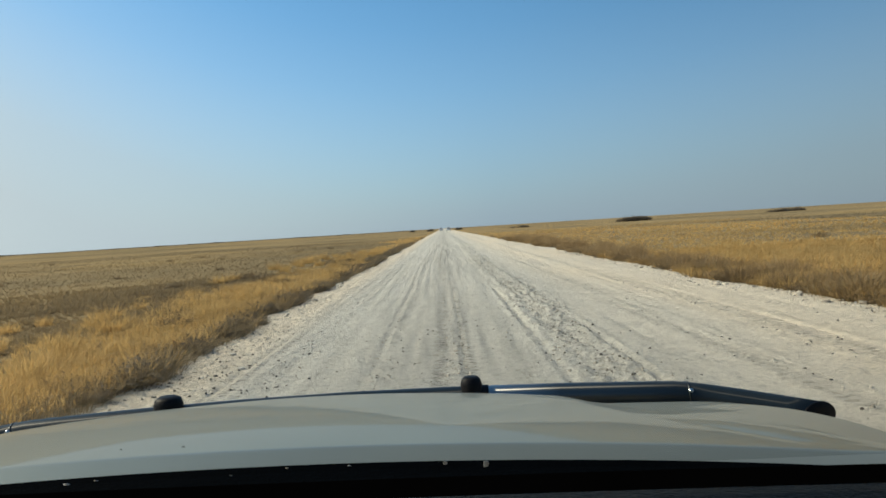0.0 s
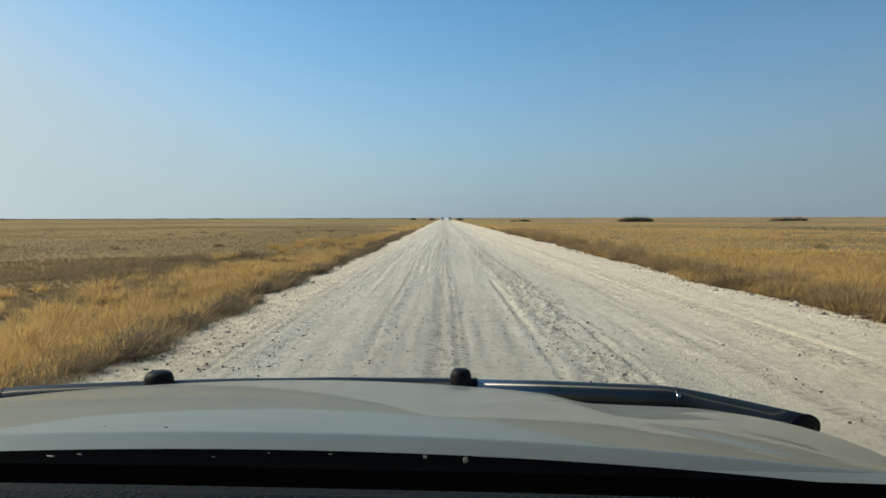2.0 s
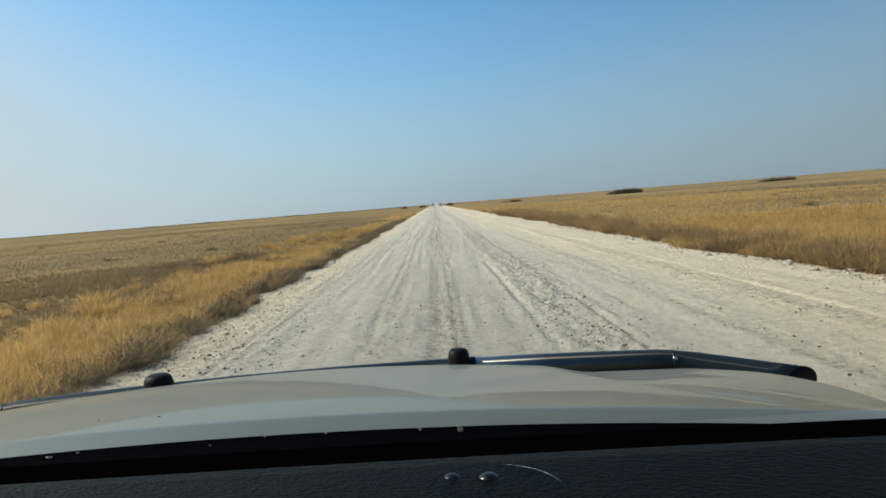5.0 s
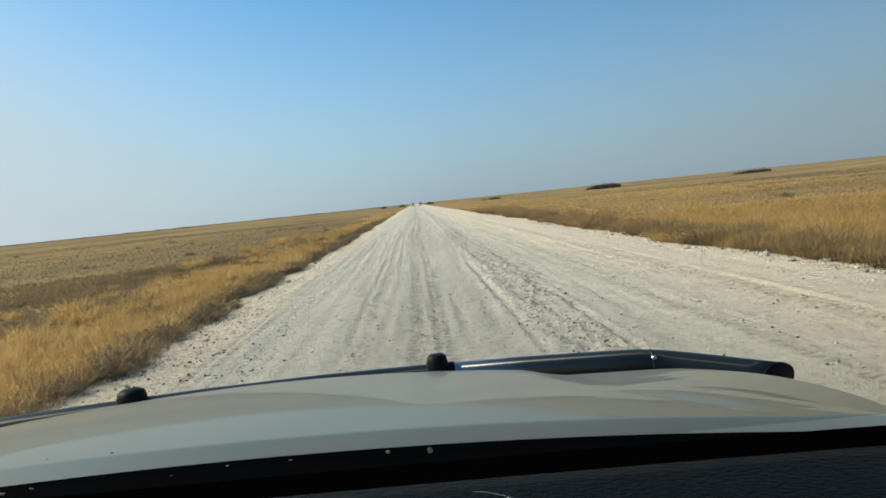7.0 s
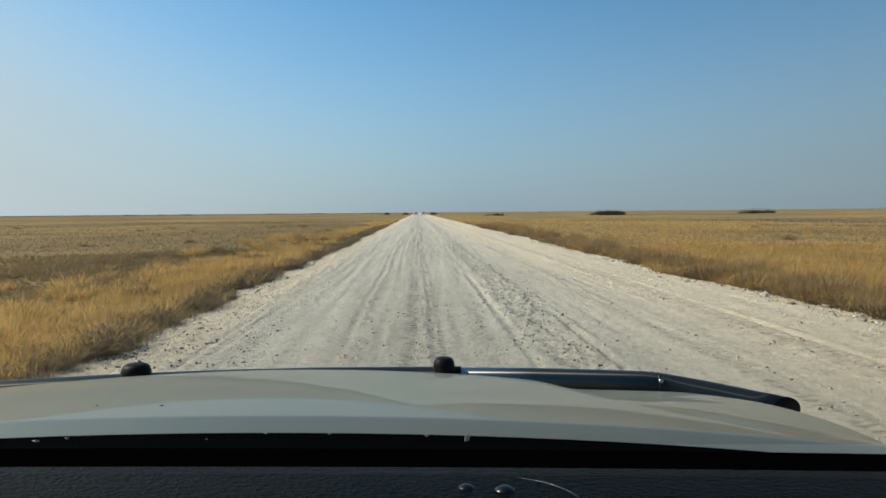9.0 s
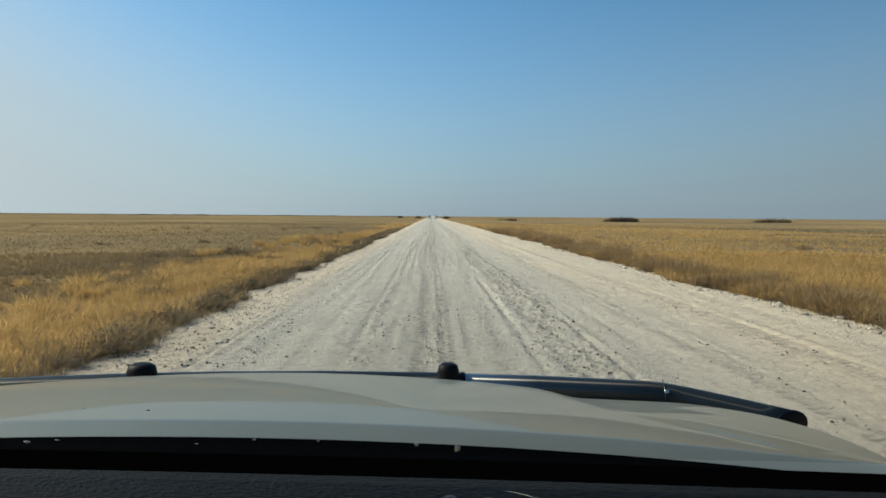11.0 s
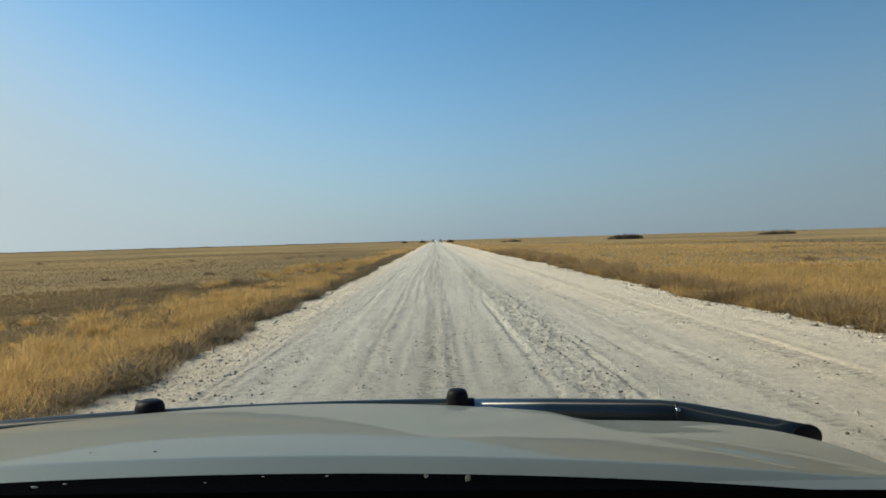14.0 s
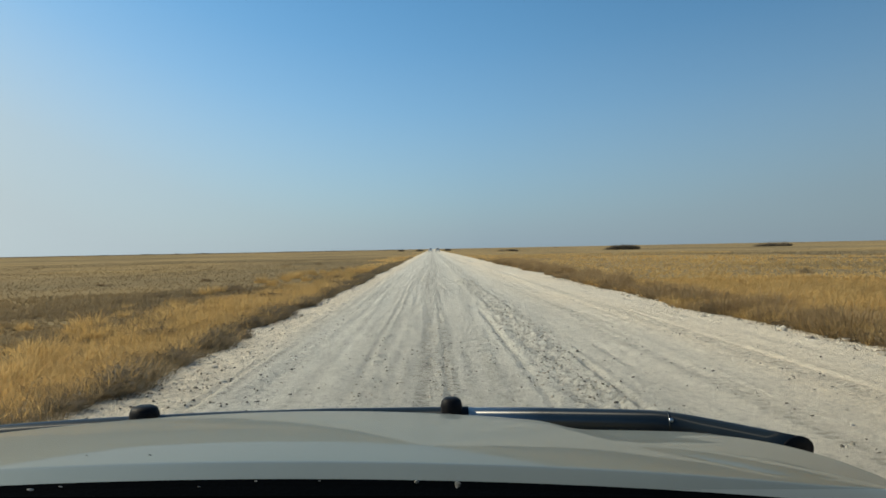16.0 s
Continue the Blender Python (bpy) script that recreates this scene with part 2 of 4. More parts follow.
VERGE_GREY = grass_material("grey_dead_grass", [(0.3, (0.265, 0.215, 0.145)), (0.7, (0.41, 0.33, 0.20))], 0.5, 0.08)
VERGE_BROWN = grass_material("brown_dry_grass", [(0.3, (0.37, 0.265, 0.145)), (0.7, (0.55, 0.395, 0.205))], 0.5, 0.25)
SCRUB = grass_material("brown_scrub_twigs", [(0.3, (0.27, 0.205, 0.125)), (0.7, (0.40, 0.30, 0.17))], 0.4, 0.2)
STONE = stone_material()
GRAVEL = gravel_material("loose_gravel", [(0.0, (0.07, 0.06, 0.05)), (0.55, (0.18, 0.16, 0.13)), (0.65, (0.42, 0.37, 0.29)), (1.0, (0.60, 0.54, 0.44))])
RUBBLE = gravel_material("pale_rubble", [(0.0, (0.24, 0.20, 0.15)), (0.25, (0.50, 0.45, 0.36)), (1.0, (0.76, 0.70, 0.58))])
PAINT = paint_material()
CHROME = tube_material()
RUBBER = plain("black_rubber", (0.007, 0.007, 0.009), 0.5, 0, 0.2, 300, 0, 0.12)
BLACK = plain("black_plastic", (0.0012, 0.0018, 0.0024), 0.9, 0, 0.3, 200, 0, 0.006)
DASH = plain("grained_black_dashboard", (0.0010, 0.0011, 0.0013), 0.42, 0, 1.0, 300, 0, 0.035)
# steels of the ring and drop added to the bar as a glint
BEAD = plain("glint_ring_steel", (0.05, 0.056, 0.06), 0.45, 1.0)
SPARK = plain("bright_glint_steel", (0.62, 0.62, 0.60), 0.28, 1.0)
RIMS = plain("bright_metal_trim", (0.16, 0.155, 0.15), 0.25, 1.0, 0.5, 500)
KNOB = plain("glossy_black_knob", (0.004, 0.004, 0.005), 0.3)
FRIT = plain("black_ceramic_band", (0.001, 0.001, 0.001), 0.8, 0, 0, 60, 0, 0.0)
LINER = plain("grey_headlining", (0.12, 0.12, 0.12), 0.9, 0, 0.3, 300)
GLASS = glass_material()
BUG = plain("dried_insect_smear", (0.62, 0.60, 0.54), 0.9)
FAINT = plain("grey_dust_spot", (0.25, 0.26, 0.27), 0.9)
SPOT = plain("dark_insect_spot", (0.06, 0.055, 0.05), 0.9)
WHITE = plain("white_car_paint", (0.75, 0.75, 0.74), 0.3, 0, 0, 10, 0.6)
DARK_GLASS = plain("dark_car_glass", (0.02, 0.025, 0.03), 0.08)
STEEL = plain("grey_wheel_rim", (0.45, 0.45, 0.46), 0.35, 0.9)
LAMP = plain("clear_lamp_lens", (0.6, 0.62, 0.64), 0.1)


# ---- ways of building ----
def mesh_of(name, verts, faces, mat, smooth=False):
    """A mesh from numpy arrays: verts (n, 3), faces (m, 3) or (m, 4)."""
    verts, faces = np.asarray(verts, np.float32), np.asarray(faces, np.int32)
    me = bpy.data.meshes.new(name)
    me.vertices.add(len(verts))
    me.vertices.foreach_set("co", verts.ravel())
    k = faces.shape[1]
    me.loops.add(faces.size)
    me.loops.foreach_set("vertex_index", faces.ravel())
    me.polygons.add(len(faces))
    me.polygons.foreach_set("loop_start", np.arange(len(faces), dtype=np.int32) * k)
    me.polygons.foreach_set("loop_total", np.full(len(faces), k, np.int32))
    me.polygons.foreach_set("use_smooth", np.full(len(faces), smooth))
    me.update(calc_edges=True)
    me.validate()
    me.materials.append(mat)
    return me


def part(name, bm, mat, parent=None, label="", smooth=False):
    me = bpy.data.meshes.new(name)
    for f in bm.faces:
        f.smooth = smooth
    bmesh.ops.recalc_face_normals(bm, faces=bm.faces)
    bm.to_mesh(me)
    bm.free()
    me.materials.append(mat)
    ob = new(name, me)
    ob.parent = parent
    if label:
        tagged(ob, label)
    return ob


def box(x0, x1, y0, y1, z0, z1, bevel=0.0, segments=2):
    bm = bmesh.new()
    bmesh.ops.create_cube(bm, size=1)
    bmesh.ops.scale(bm, vec=(x1 - x0, y1 - y0, z1 - z0), verts=bm.verts)
    bmesh.ops.translate(bm, vec=((x0 + x1) / 2, (y0 + y1) / 2, (z0 + z1) / 2), verts=bm.verts)
    if bevel:
        bmesh.ops.bevel(bm, geom=bm.edges[:], offset=bevel, segments=segments, affect="EDGES", profile=0.5)
    return bm


def grid_faces(nu, nv):
    i = np.arange(nu * nv).reshape(nu, nv)
    return np.stack([i[:-1, :-1], i[1:, :-1], i[1:, 1:], i[:-1, 1:]], -1).reshape(-1, 4)


def lathe(profile, steps=24):
    """Turns (radius, height) pairs about z."""
    bm = bmesh.new()
    rings = []
    for r, z in profile:
        rings.append([bm.verts.new((r * math.cos(2 * math.pi * k / steps), r * math.sin(2 * math.pi * k / steps), z)) for k in range(steps)])
    for a, b in zip(rings, rings[1:]):
        for k in range(steps):
            bm.faces.new((a[k], a[(k + 1) % steps], b[(k + 1) % steps], b[k]))
    bm.faces.new(rings[0])
    bm.faces.new(rings[-1])
    return bm


def tube(points, radius, steps=20, wall=0.004):
    """A hollow pipe along points, open at both ends."""
    bm = bmesh.new()
    outer, inner = [], []
    n = len(points)
    for i, p in enumerate(points):
        d = (Vector(points[min(i + 1, n - 1)]) - Vector(points[max(i - 1, 0)])).normalized()
        a = d.cross(Vector((0, 0, 1))).normalized()
        b = a.cross(d)
        for rings, r in ((outer, radius), (inner, radius - wall)):
            rings.append([bm.verts.new(Vector(p) + r * (math.cos(2 * math.pi * k / steps) * a + math.sin(2 * math.pi * k / steps) * b)) for k in range(steps)])
    for rings in (outer, inner):
        for q, s in zip(rings, rings[1:]):
            for k in range(steps):
                bm.faces.new((q[k], q[(k + 1) % steps], s[(k + 1) % steps], s[k]))
    for e in (0, -1):
        for k in range(steps):
            bm.faces.new((outer[e][k], outer[e][(k + 1) % steps], inner[e][(k + 1) % steps], inner[e][k]))
    return bm


def hash_grid(ix, iy, seed):
    h = (ix * 374761393 + iy * 668265263 + seed * 974711) & 0x7FFFFFFF
    h = ((h ^ (h >> 13)) * 1274126177) & 0x7FFFFFFF
    return ((h ^ (h >> 16)) & 0xFFFF) / 65535.0


def value_noise(x, y, seed=0):
    """Smooth noise from 0 to 1 on arrays."""
    ix, iy = np.floor(x).astype(np.int64), np.floor(y).astype(np.int64)
    fx, fy = x - ix, y - iy
    fx, fy = fx * fx * (3 - 2 * fx), fy * fy * (3 - 2 * fy)
    a, b = hash_grid(ix, iy, seed), hash_grid(ix + 1, iy, seed)
    c, d = hash_grid(ix, iy + 1, seed), hash_grid(ix + 1, iy + 1, seed)
    return (a * (1 - fx) + b * fx) * (1 - fy) + (c * (1 - fx) + d * fx) * fy


rng = np.random.default_rng(7)
LEFT, RIGHT = -3.14, 5.55      # the road's edges beside the car


def left_edge(y):
    return LEFT + 0.3 * (value_noise(np.asarray(y) * 0.22, np.asarray(y) * 0, 3) - 0.5) + 0.25 * (value_noise(np.asarray(y) * 0.9, np.asarray(y) * 0, 4) - 0.5)


def right_edge(y):
    return RIGHT + 0.6 * (value_noise(np.asarray(y) * 0.18, np.asarray(y) * 0, 5) - 0.5) + 0.3 * (value_noise(np.asarray(y) * 0.8, np.asarray(y) * 0, 6) - 0.5)


# ---- ground and road ----
def rough_strips(x, y):
    """How churned the gravel is: strips of clods between the smooth wheel tracks."""
    wob = 0.25 * (value_noise(y * 0.07, x * 0, 11) - 0.5)
    s = np.zeros_like(x)
    for centre, wide, much in ((0.03, 0.16, 0.40), (-0.72, 0.12, 0.30), (1.45, 0.40, 0.78), (2.8, 0.15, 0.25), (-1.75, 0.15, 0.35), (-2.55, 0.40, 0.38), (3.7, 0.2, 0.25)):
        s += much * np.exp(-((x - centre - wob) / wide) ** 2)
    return s * (0.45 + 0.9 * value_noise(y * 0.35, x * 0.7, 12))


def road_height(x, y):
    s = rough_strips(x, y)
    lump = np.clip(value_noise(x * 11, y * 8, 21) - 0.45, 0, 1) * 1.9
    bits = np.clip(value_noise(x * 25, y * 19, 22) - 0.5, 0, 1) * 2
    clods = 0.042 * lump ** 0.8 + 0.03 * bits
    ridge = (value_noise(x * 9, y * 0.35, 23) - 0.5) * 0.016 + (value_noise(x * 3, y * 0.12, 24) - 0.5) * 0.02
    fine = (value_noise(x * 16, y * 12, 25) - 0.5) * 0.008
    rut = np.zeros_like(x)
    drift = 0.25 * (value_noise(y * 0.07, x * 0, 11) - 0.5)
    for centre, wide, deep in ((-0.82, 0.035, 0.011), (-0.42, 0.04, 0.008), (-1.52, 0.035, 0.010), (0.12, 0.03, 0.012), (1.02, 0.04, 0.024), (1.72, 0.035, 0.02), (2.62, 0.05, 0.010), (2.95, 0.035, 0.008), (-2.2, 0.04, 0.015), (4.1, 0.05, 0.014)):
        off = x - centre - drift
        keep = np.clip(2.2 * value_noise(y * 0.16, x * 0 + centre * 9, 26) - 0.5, 0, 1)
        rut += 0.8 * deep * keep * (-np.exp(-(off / wide) ** 2) + 0.7 * np.exp(-((np.abs(off) - 2.2 * wide) / wide) ** 2))
    crown = rut + 0.05 * (1 - ((x - 1.2) / 4.6) ** 2)
    return crown + (0.10 + 1.15 * s) * clods + ridge + fine


def build_road():
    ys = [-14.0]
    while ys[-1] < 75:
        d = abs(ys[-1])
        ys.append(ys[-1] + (0.5 if ys[-1] < 2.5 else max(0.045, 0.0045 * d)))
    while ys[-1] < 4400:
        ys.append(ys[-1] * 1.12)
    ys = np.array([-400.0, -60.0] + ys)
    u = np.linspace(0, 1, 310)
    y, uu = np.meshgrid(ys, u, indexing="ij")
    l, r = left_edge(y) - 0.25, right_edge(y) + 0.3
    far = np.clip((np.abs(y) - 60) / 60, 0, 1)
    l, r = l * (1 - far) + (LEFT - 0.2) * far, r * (1 - far) + (RIGHT + 0.2) * far
    x = l + (r - l) * uu
    z = road_height(x, y) * (1 - far) + 0.03 * far
    z *= np.clip(np.minimum(uu, 1 - uu) * 30, 0, 1)
    z += 0.012
    wob = 0.25 * (value_noise(y * 0.07, x * 0, 11) - 0.5)
    patch = np.clip(3.0 * value_noise(x * 0.7, y * 0.16, 17) - 1.2, 0, 1)
    wear = 0.32 * np.exp(-((x + 0.65 - wob) / 0.42) ** 6) * patch + 0.42 * np.exp(-((x + 0.05 - wob) / 0.85) ** 4)
    treads = np.zeros_like(x)
    for centre, wide, much in ((-0.12, 0.075, 0.65), (0.17, 0.07, 0.6), (1.32, 0.10, 0.25), (1.68, 0.10, 0.25), (-1.35, 0.05, 0.3), (2.75, 0.10, 0.15), (-2.1, 0.08, 0.3), (3.9, 0.12, 0.2)):
        band = np.exp(-((x - centre - wob) / wide) ** 4)
        wear += much * band
        treads += band
    wear = np.clip(wear * (0.35 + 0.9 * value_noise(x * 2.5, y * 0.12, 14)) * (0.6 + 0.6 * value_noise(x * 9, y * 0.5, 15)), 0, 0.9)
    sand = np.clip((x - 1.6) / 2.0, 0, 1) * (0.5 + 0.5 * value_noise(x, y * 0.2, 16)) + np.clip((-1.9 - x) / 0.8, 0, 0.75)
    me = mesh_of("road", np.stack([x, y, z], -1).reshape(-1, 3), grid_faces(len(ys), len(u))[:, ::-1], ROAD, True)
    for key, values in (("worn", wear), ("sandy", sand), ("churned", np.clip(rough_strips(x, y), 0, 1)), ("tread", np.clip(treads, 0, 1) * np.clip(2.5 * value_noise(x * 2, y * 0.1, 18) - 0.4, 0, 1))):
        me.attributes.new(key, "FLOAT", "POINT").data.foreach_set("value", values.astype(np.float32).ravel())
    tagged(new("road", me), "straight pale grey gravel road with wheel ruts", "road", kind="structure")


def build_ground():
    """One sheet to the horizon, finer near the road."""
    def axis(a):
        v = np.concatenate([np.arange(0, 40, 1.0), np.geomspace(40, 4400, 40)])
        return np.unique(np.concatenate([-v, v]))
    x, y = np.meshgrid(axis(0), axis(0), indexing="ij")
    off = np.clip(np.maximum(LEFT - 0.8 - x, x - RIGHT - 0.8) / 6, 0, 1)
    fade = np.clip(1 - np.hypot(x, y) / 300, 0, 1)
    z = off * fade * (0.25 * (value_noise(x * 0.06, y * 0.06, 31) - 0.5) + 0.1 * (value_noise(x * 0.3, y * 0.3, 32) - 0.5)) - 0.012
    me = mesh_of("ground", np.stack([x, y, z], -1).reshape(-1, 3), grid_faces(*x.shape), SOIL, True)
    tagged(new("ground", me), "flat plain of dry golden grassland", "ground", kind="structure")


def soil_height(x, y):
    off = np.clip(np.maximum(LEFT - 0.8 - x, x - RIGHT - 0.8) / 6, 0, 1)
    fade = np.clip(1 - np.hypot(x, y) / 300, 0, 1)
    return off * fade * (0.25 * (value_noise(x * 0.06, y * 0.06, 31) - 0.5) + 0.1 * (value_noise(x * 0.3, y * 0.3, 32) - 0.5)) - 0.012


def blades(px, py, height, width, count, lean, mat, name):
    """Tufts of bent tapering blades at the places px, py; one joined mesh."""
    idx = np.repeat(np.arange(len(px)), count)
    n = len(idx)
    h = height[idx] * rng.uniform(0.22, 1.08, n)
    w = width[idx] * rng.uniform(0.6, 1.3, n)
    a = rng.uniform(0, 2 * np.pi, n)
    rad = rng.uniform(0, 1, n) ** 0.7 * height[idx] * 0.28
    bx, by = px[idx] + rad * np.cos(a), py[idx] + rad * np.sin(a)
    bz = soil_height(bx, by)
    tilt = (rng.uniform(0.05, 1.0, n) ** 1.3) * lean
    dx, dy = np.cos(a) * tilt + 0.10, np.sin(a) * tilt - 0.03
    s = rng.uniform(0, np.pi, n)
    sx, sy = np.cos(s) * w / 2, np.sin(s) * w / 2
    v = np.empty((n, 5, 3), np.float32)
    for k, (f, ww) in enumerate(((0.0, 1.0), (0.55, 0.8))):
        for j, sg in enumerate((-1, 1)):
            v[:, 2 * k + j, 0] = bx + dx * h * f * f + sg * sx * ww
            v[:, 2 * k + j, 1] = by + dy * h * f * f + sg * sy * ww
            v[:, 2 * k + j, 2] = bz + h * f
    v[:, 4, 0], v[:, 4, 1], v[:, 4, 2] = bx + dx * h, by + dy * h, bz + h * (1 - 0.25 * tilt)
    base = np.arange(n)[:, None] * 5
    f = np.concatenate([base + np.array(t) for t in ((0, 1, 3), (0, 3, 2), (2, 3, 4))])
    return mesh_of(name, v.reshape(-1, 3), f, mat)


def scatter(n, rmin, rmax, power, half=42, ahead=0.86):
    """Places in the fields, thinner with the distance from the car, clear of the road."""
    out = np.zeros((0, 2))
    while len(out) < n:
        r = (rng.uniform(rmin ** power, rmax ** power, n * 3)) ** (1 / power)
        th = np.where(rng.uniform(0, 1, n * 3) < ahead, rng.uniform(-radians(half), radians(half), n * 3), rng.uniform(-np.pi, np.pi, n * 3))
        x, y = r * np.sin(th), r * np.cos(th)
        ok = ((x < left_edge(y) - 0.12) | (x > right_edge(y) + 0.12))
        out = np.concatenate([out, np.stack([x[ok], y[ok]], -1)])
    return out[:n, 0], out[:n, 1]


def gold_share(x, y):
    """Gold beside the road, duller scrub further into the left-hand field."""
    d = np.where(x < 0, LEFT - x, (x - RIGHT) * 0.12)
    near = np.where(x < 0, 0.75 * np.exp(-(np.clip(left_edge(y) - x, 0, None) / 0.5) ** 2), 0.0)
    return np.clip(1.30 - near - d / 4.4 + 1.2 * (value_noise(x * 0.09, y * 0.05, 51) - 0.5) + 0.5 * (value_noise(x * 0.4, y * 0.2, 55) - 0.5) + np.clip((np.hypot(x, y) - 90) / 160, 0, 1) * (0.5 + 1.6 * (value_noise(x * 0.012, y * 0.03, 56) - 0.5)), 0, 1)


def build_grass():
    for n, r0, r1, power, count, lean, ahead in ((10500, 3.5, 30, 1.0, 31, 2.4, 0.92), (44000, 16, 140, 0.85, 5, 2.6, 0.94), (36000, 60, 900, 0.75, 4, 2.8, 0.95), (5500, 3.3, 26, 1.3, 10, 2.4, 0.0)):
        x, y = scatter(n, r0, r1, power, 42, ahead)
        r = np.hypot(x, y)
        loose = np.interp(r, (12, 60), (0.7, 0.16))
        gold = gold_share(x, y) + loose * rng.uniform(-0.5, 0.5, n) > 0.5
        lush = 0.5 * value_noise(x * 0.35, y * 0.2, 52) + 0.5 * value_noise(x * 1.6, y * 1.1, 53)
        lush = lush + (0.5 - lush) * 0.65 * np.clip((r - 18) / 30, 0, 1)
        h = (0.12 + 0.42 * lush ** 1.7) * rng.uniform(0.7, 1.25, n)
        h = np.where(gold, h, h * np.interp(r, (10, 35), (0.75, 0.5))) * (1 - 0.45 * np.clip((r - 15) / 60, 0, 1))
        h = h + np.where(x < 0, 0.17 * np.exp(-np.abs(left_edge(y) - x) / 0.9), 0.0) * (0.5 + value_noise(x * 0.5, y * 0.35, 54))
        w = np.clip(0.00058 * r, 0.0024, 0.06)
        for share, mat, what in ((gold, STRAW, "tall golden dry grass beside a gravel road"), (~gold, STRAW_DULL, "dull grey-brown dry grass on the plain")):
            me = blades(x[share], y[share], h[share], w[share], count, lean, mat, "dry_grass")
            tagged(new("dry_grass", me), what, "grass", kind="stuff")


def build_verges():
    """Short grey dead grass along the left edge, brown clumps along the right."""
    y = 3.5 + 70 * rng.uniform(0, 1, 4000) ** 1.5
    x = left_edge(y) + 0.05 - 0.60 * rng.uniform(0, 1, len(y)) ** 1.2
    h = rng.uniform(0.10, 0.30, len(y)) * (0.45 + 0.95 * value_noise(y * 0.9, x * 0, 61))
    me = blades(x, y, h, np.clip(0.0009 * y, 0.0045, 0.05), 14, 2.4, VERGE_GREY, "verge_grass")
    tagged(new("verge_grass", me), "short grey dead grass along the road edge", "grass", kind="stuff")
    y = 4.5 + 70 * rng.uniform(0, 1, 6000) ** 1.5
    x = right_edge(y) + 0.08 + 1.5 * rng.uniform(0, 1, len(y))
    clump = value_noise(x * 1.3, y * 0.7, 62)
    x, y, clump = x[clump > 0.42], y[clump > 0.42], clump[clump > 0.42]
    h = (0.12 + 0.6 * (clump - 0.42)) * rng.uniform(0.8, 1.2, len(y))
    me = blades(x, y, h, np.clip(0.001 * y, 0.0055, 0.05), 12, 1.9, VERGE_BROWN, "verge_grass")
    tagged(new("verge_grass", me), "clumps of brown dry grass behind the verge stones", "grass", kind="stuff")


def build_tussocks():
    """Rounded clumps of bunch grass: brown behind the right verge, golden in the strip on the left."""
    r = np.random.default_rng(411)

    def clump(mat, height):
        a = r.uniform(0, 2 * np.pi, 9)
        d = r.uniform(0, 1, 9) ** 0.6 * 0.17
        h = height * (1 - 1.6 * d) * r.uniform(0.85, 1.1, 9)
        return blades(d * np.cos(a), d * np.sin(a), h, np.full(9, 0.006), 34, 1.5, mat, "grass_tussock")

    brown = [clump(VERGE_BROWN, 0.46) for k in range(4)]
    gold = [clump(STRAW, 0.50) for k in range(4)]
    for k in range(150):
        y = float(6.5 + 62 * r.uniform() ** 1.35)
        x = float(right_edge(np.array(y))) + 0.25 + float(1.9 * r.uniform() ** 1.4)
        s = float(r.uniform(0.65, 1.25)) * (1 + y / 90)
        ob = new("grass_tussock", brown[k % 4])
        ob.matrix_world = pose(x, y, float(soil_height(np.array(x), np.array(y))) + 0.008, 0, 0, float(r.uniform(0, 360))) @ Matrix.Diagonal((s * 1.15, s * 1.15, s, 1))
        tagged(ob, "rounded brown tussock of dry bunch grass behind the verge stones", "grass tussock", "tussocks behind the verge")
    for k in range(90):
        y = float(5.5 + 50 * r.uniform() ** 1.4)
        x = float(left_edge(np.array(y))) - 0.55 - float(4.5 * r.uniform() ** 1.3)
        s = float(r.uniform(0.5, 0.95)) * (1 + y / 80)
        ob = new("grass_tussock", gold[k % 4])
        ob.matrix_world = pose(x, y, float(soil_height(np.array(x), np.array(y))) + 0.008, 0, 0, float(r.uniform(0, 360))) @ Matrix.Diagonal((s * 1.15, s * 1.15, s, 1))
        tagged(ob, "golden tussock of dry bunch grass near the road edge", "grass tussock", "tussocks near the road edge")


def twig_mesh(name, mat, count, seed, leafy, thick=1.0):
    """A dwarf shrub: woody forked twigs from one root, with tiny leaves."""
    r = np.random.default_rng(seed)
    verts, faces = [], []

    def stick(p, q, w0, w1):
        d = (q - p) / (np.linalg.norm(q - p) + 1e-9)
        s = np.cross(d, r.normal(size=3))
        s /= np.linalg.norm(s) + 1e-9
        t = np.cross(d, s)
        b = len(verts)
        for c, w in ((p, w0), (q, w1)):
            for k in range(3):
                ang = 2 * np.pi * k / 3
                verts.append(c + w * (np.cos(ang) * s + np.sin(ang) * t))
        for k in range(3):
            a, e = b + k, b + (k + 1) % 3
            faces.append((a, e, e + 3, a + 3))

    for i in range(count):
        a, up = r.uniform(0, 2 * np.pi), r.uniform(0.3, 1.0)
        d = np.array([np.cos(a) * (1.15 - up * 0.75), np.sin(a) * (1.15 - up * 0.75), up * 0.8])
        p = np.array([np.cos(a), np.sin(a), 0]) * 0.05
        q = p + d * r.uniform(0.35, 0.6)
        stick(p, q, 0.010 * thick, 0.006 * thick)
        for j in range(4):
            e = q + (d * 0.5 + r.normal(size=3) * 0.35) * r.uniform(0.4, 0.8)
            e[2] = max(e[2], 0.05)
            stick(q, e, 0.006 * thick, 0.003 * thick)
            for k in range(leafy):
                c = q + (e - q) * r.uniform(0.2, 1.1) + r.normal(size=3) * 0.05
                s, t = r.normal(size=3) * 0.019, r.normal(size=3) * 0.019
                b = len(verts)
                verts.extend([c - s, c + t, c + s, c - t])
                faces.append((b, b + 1, b + 2, b + 3))
    v = np.array(verts)
    v[:, 2] = np.maximum(v[:, 2], -0.01)
    return mesh_of(name, v, np.array(faces), mat)


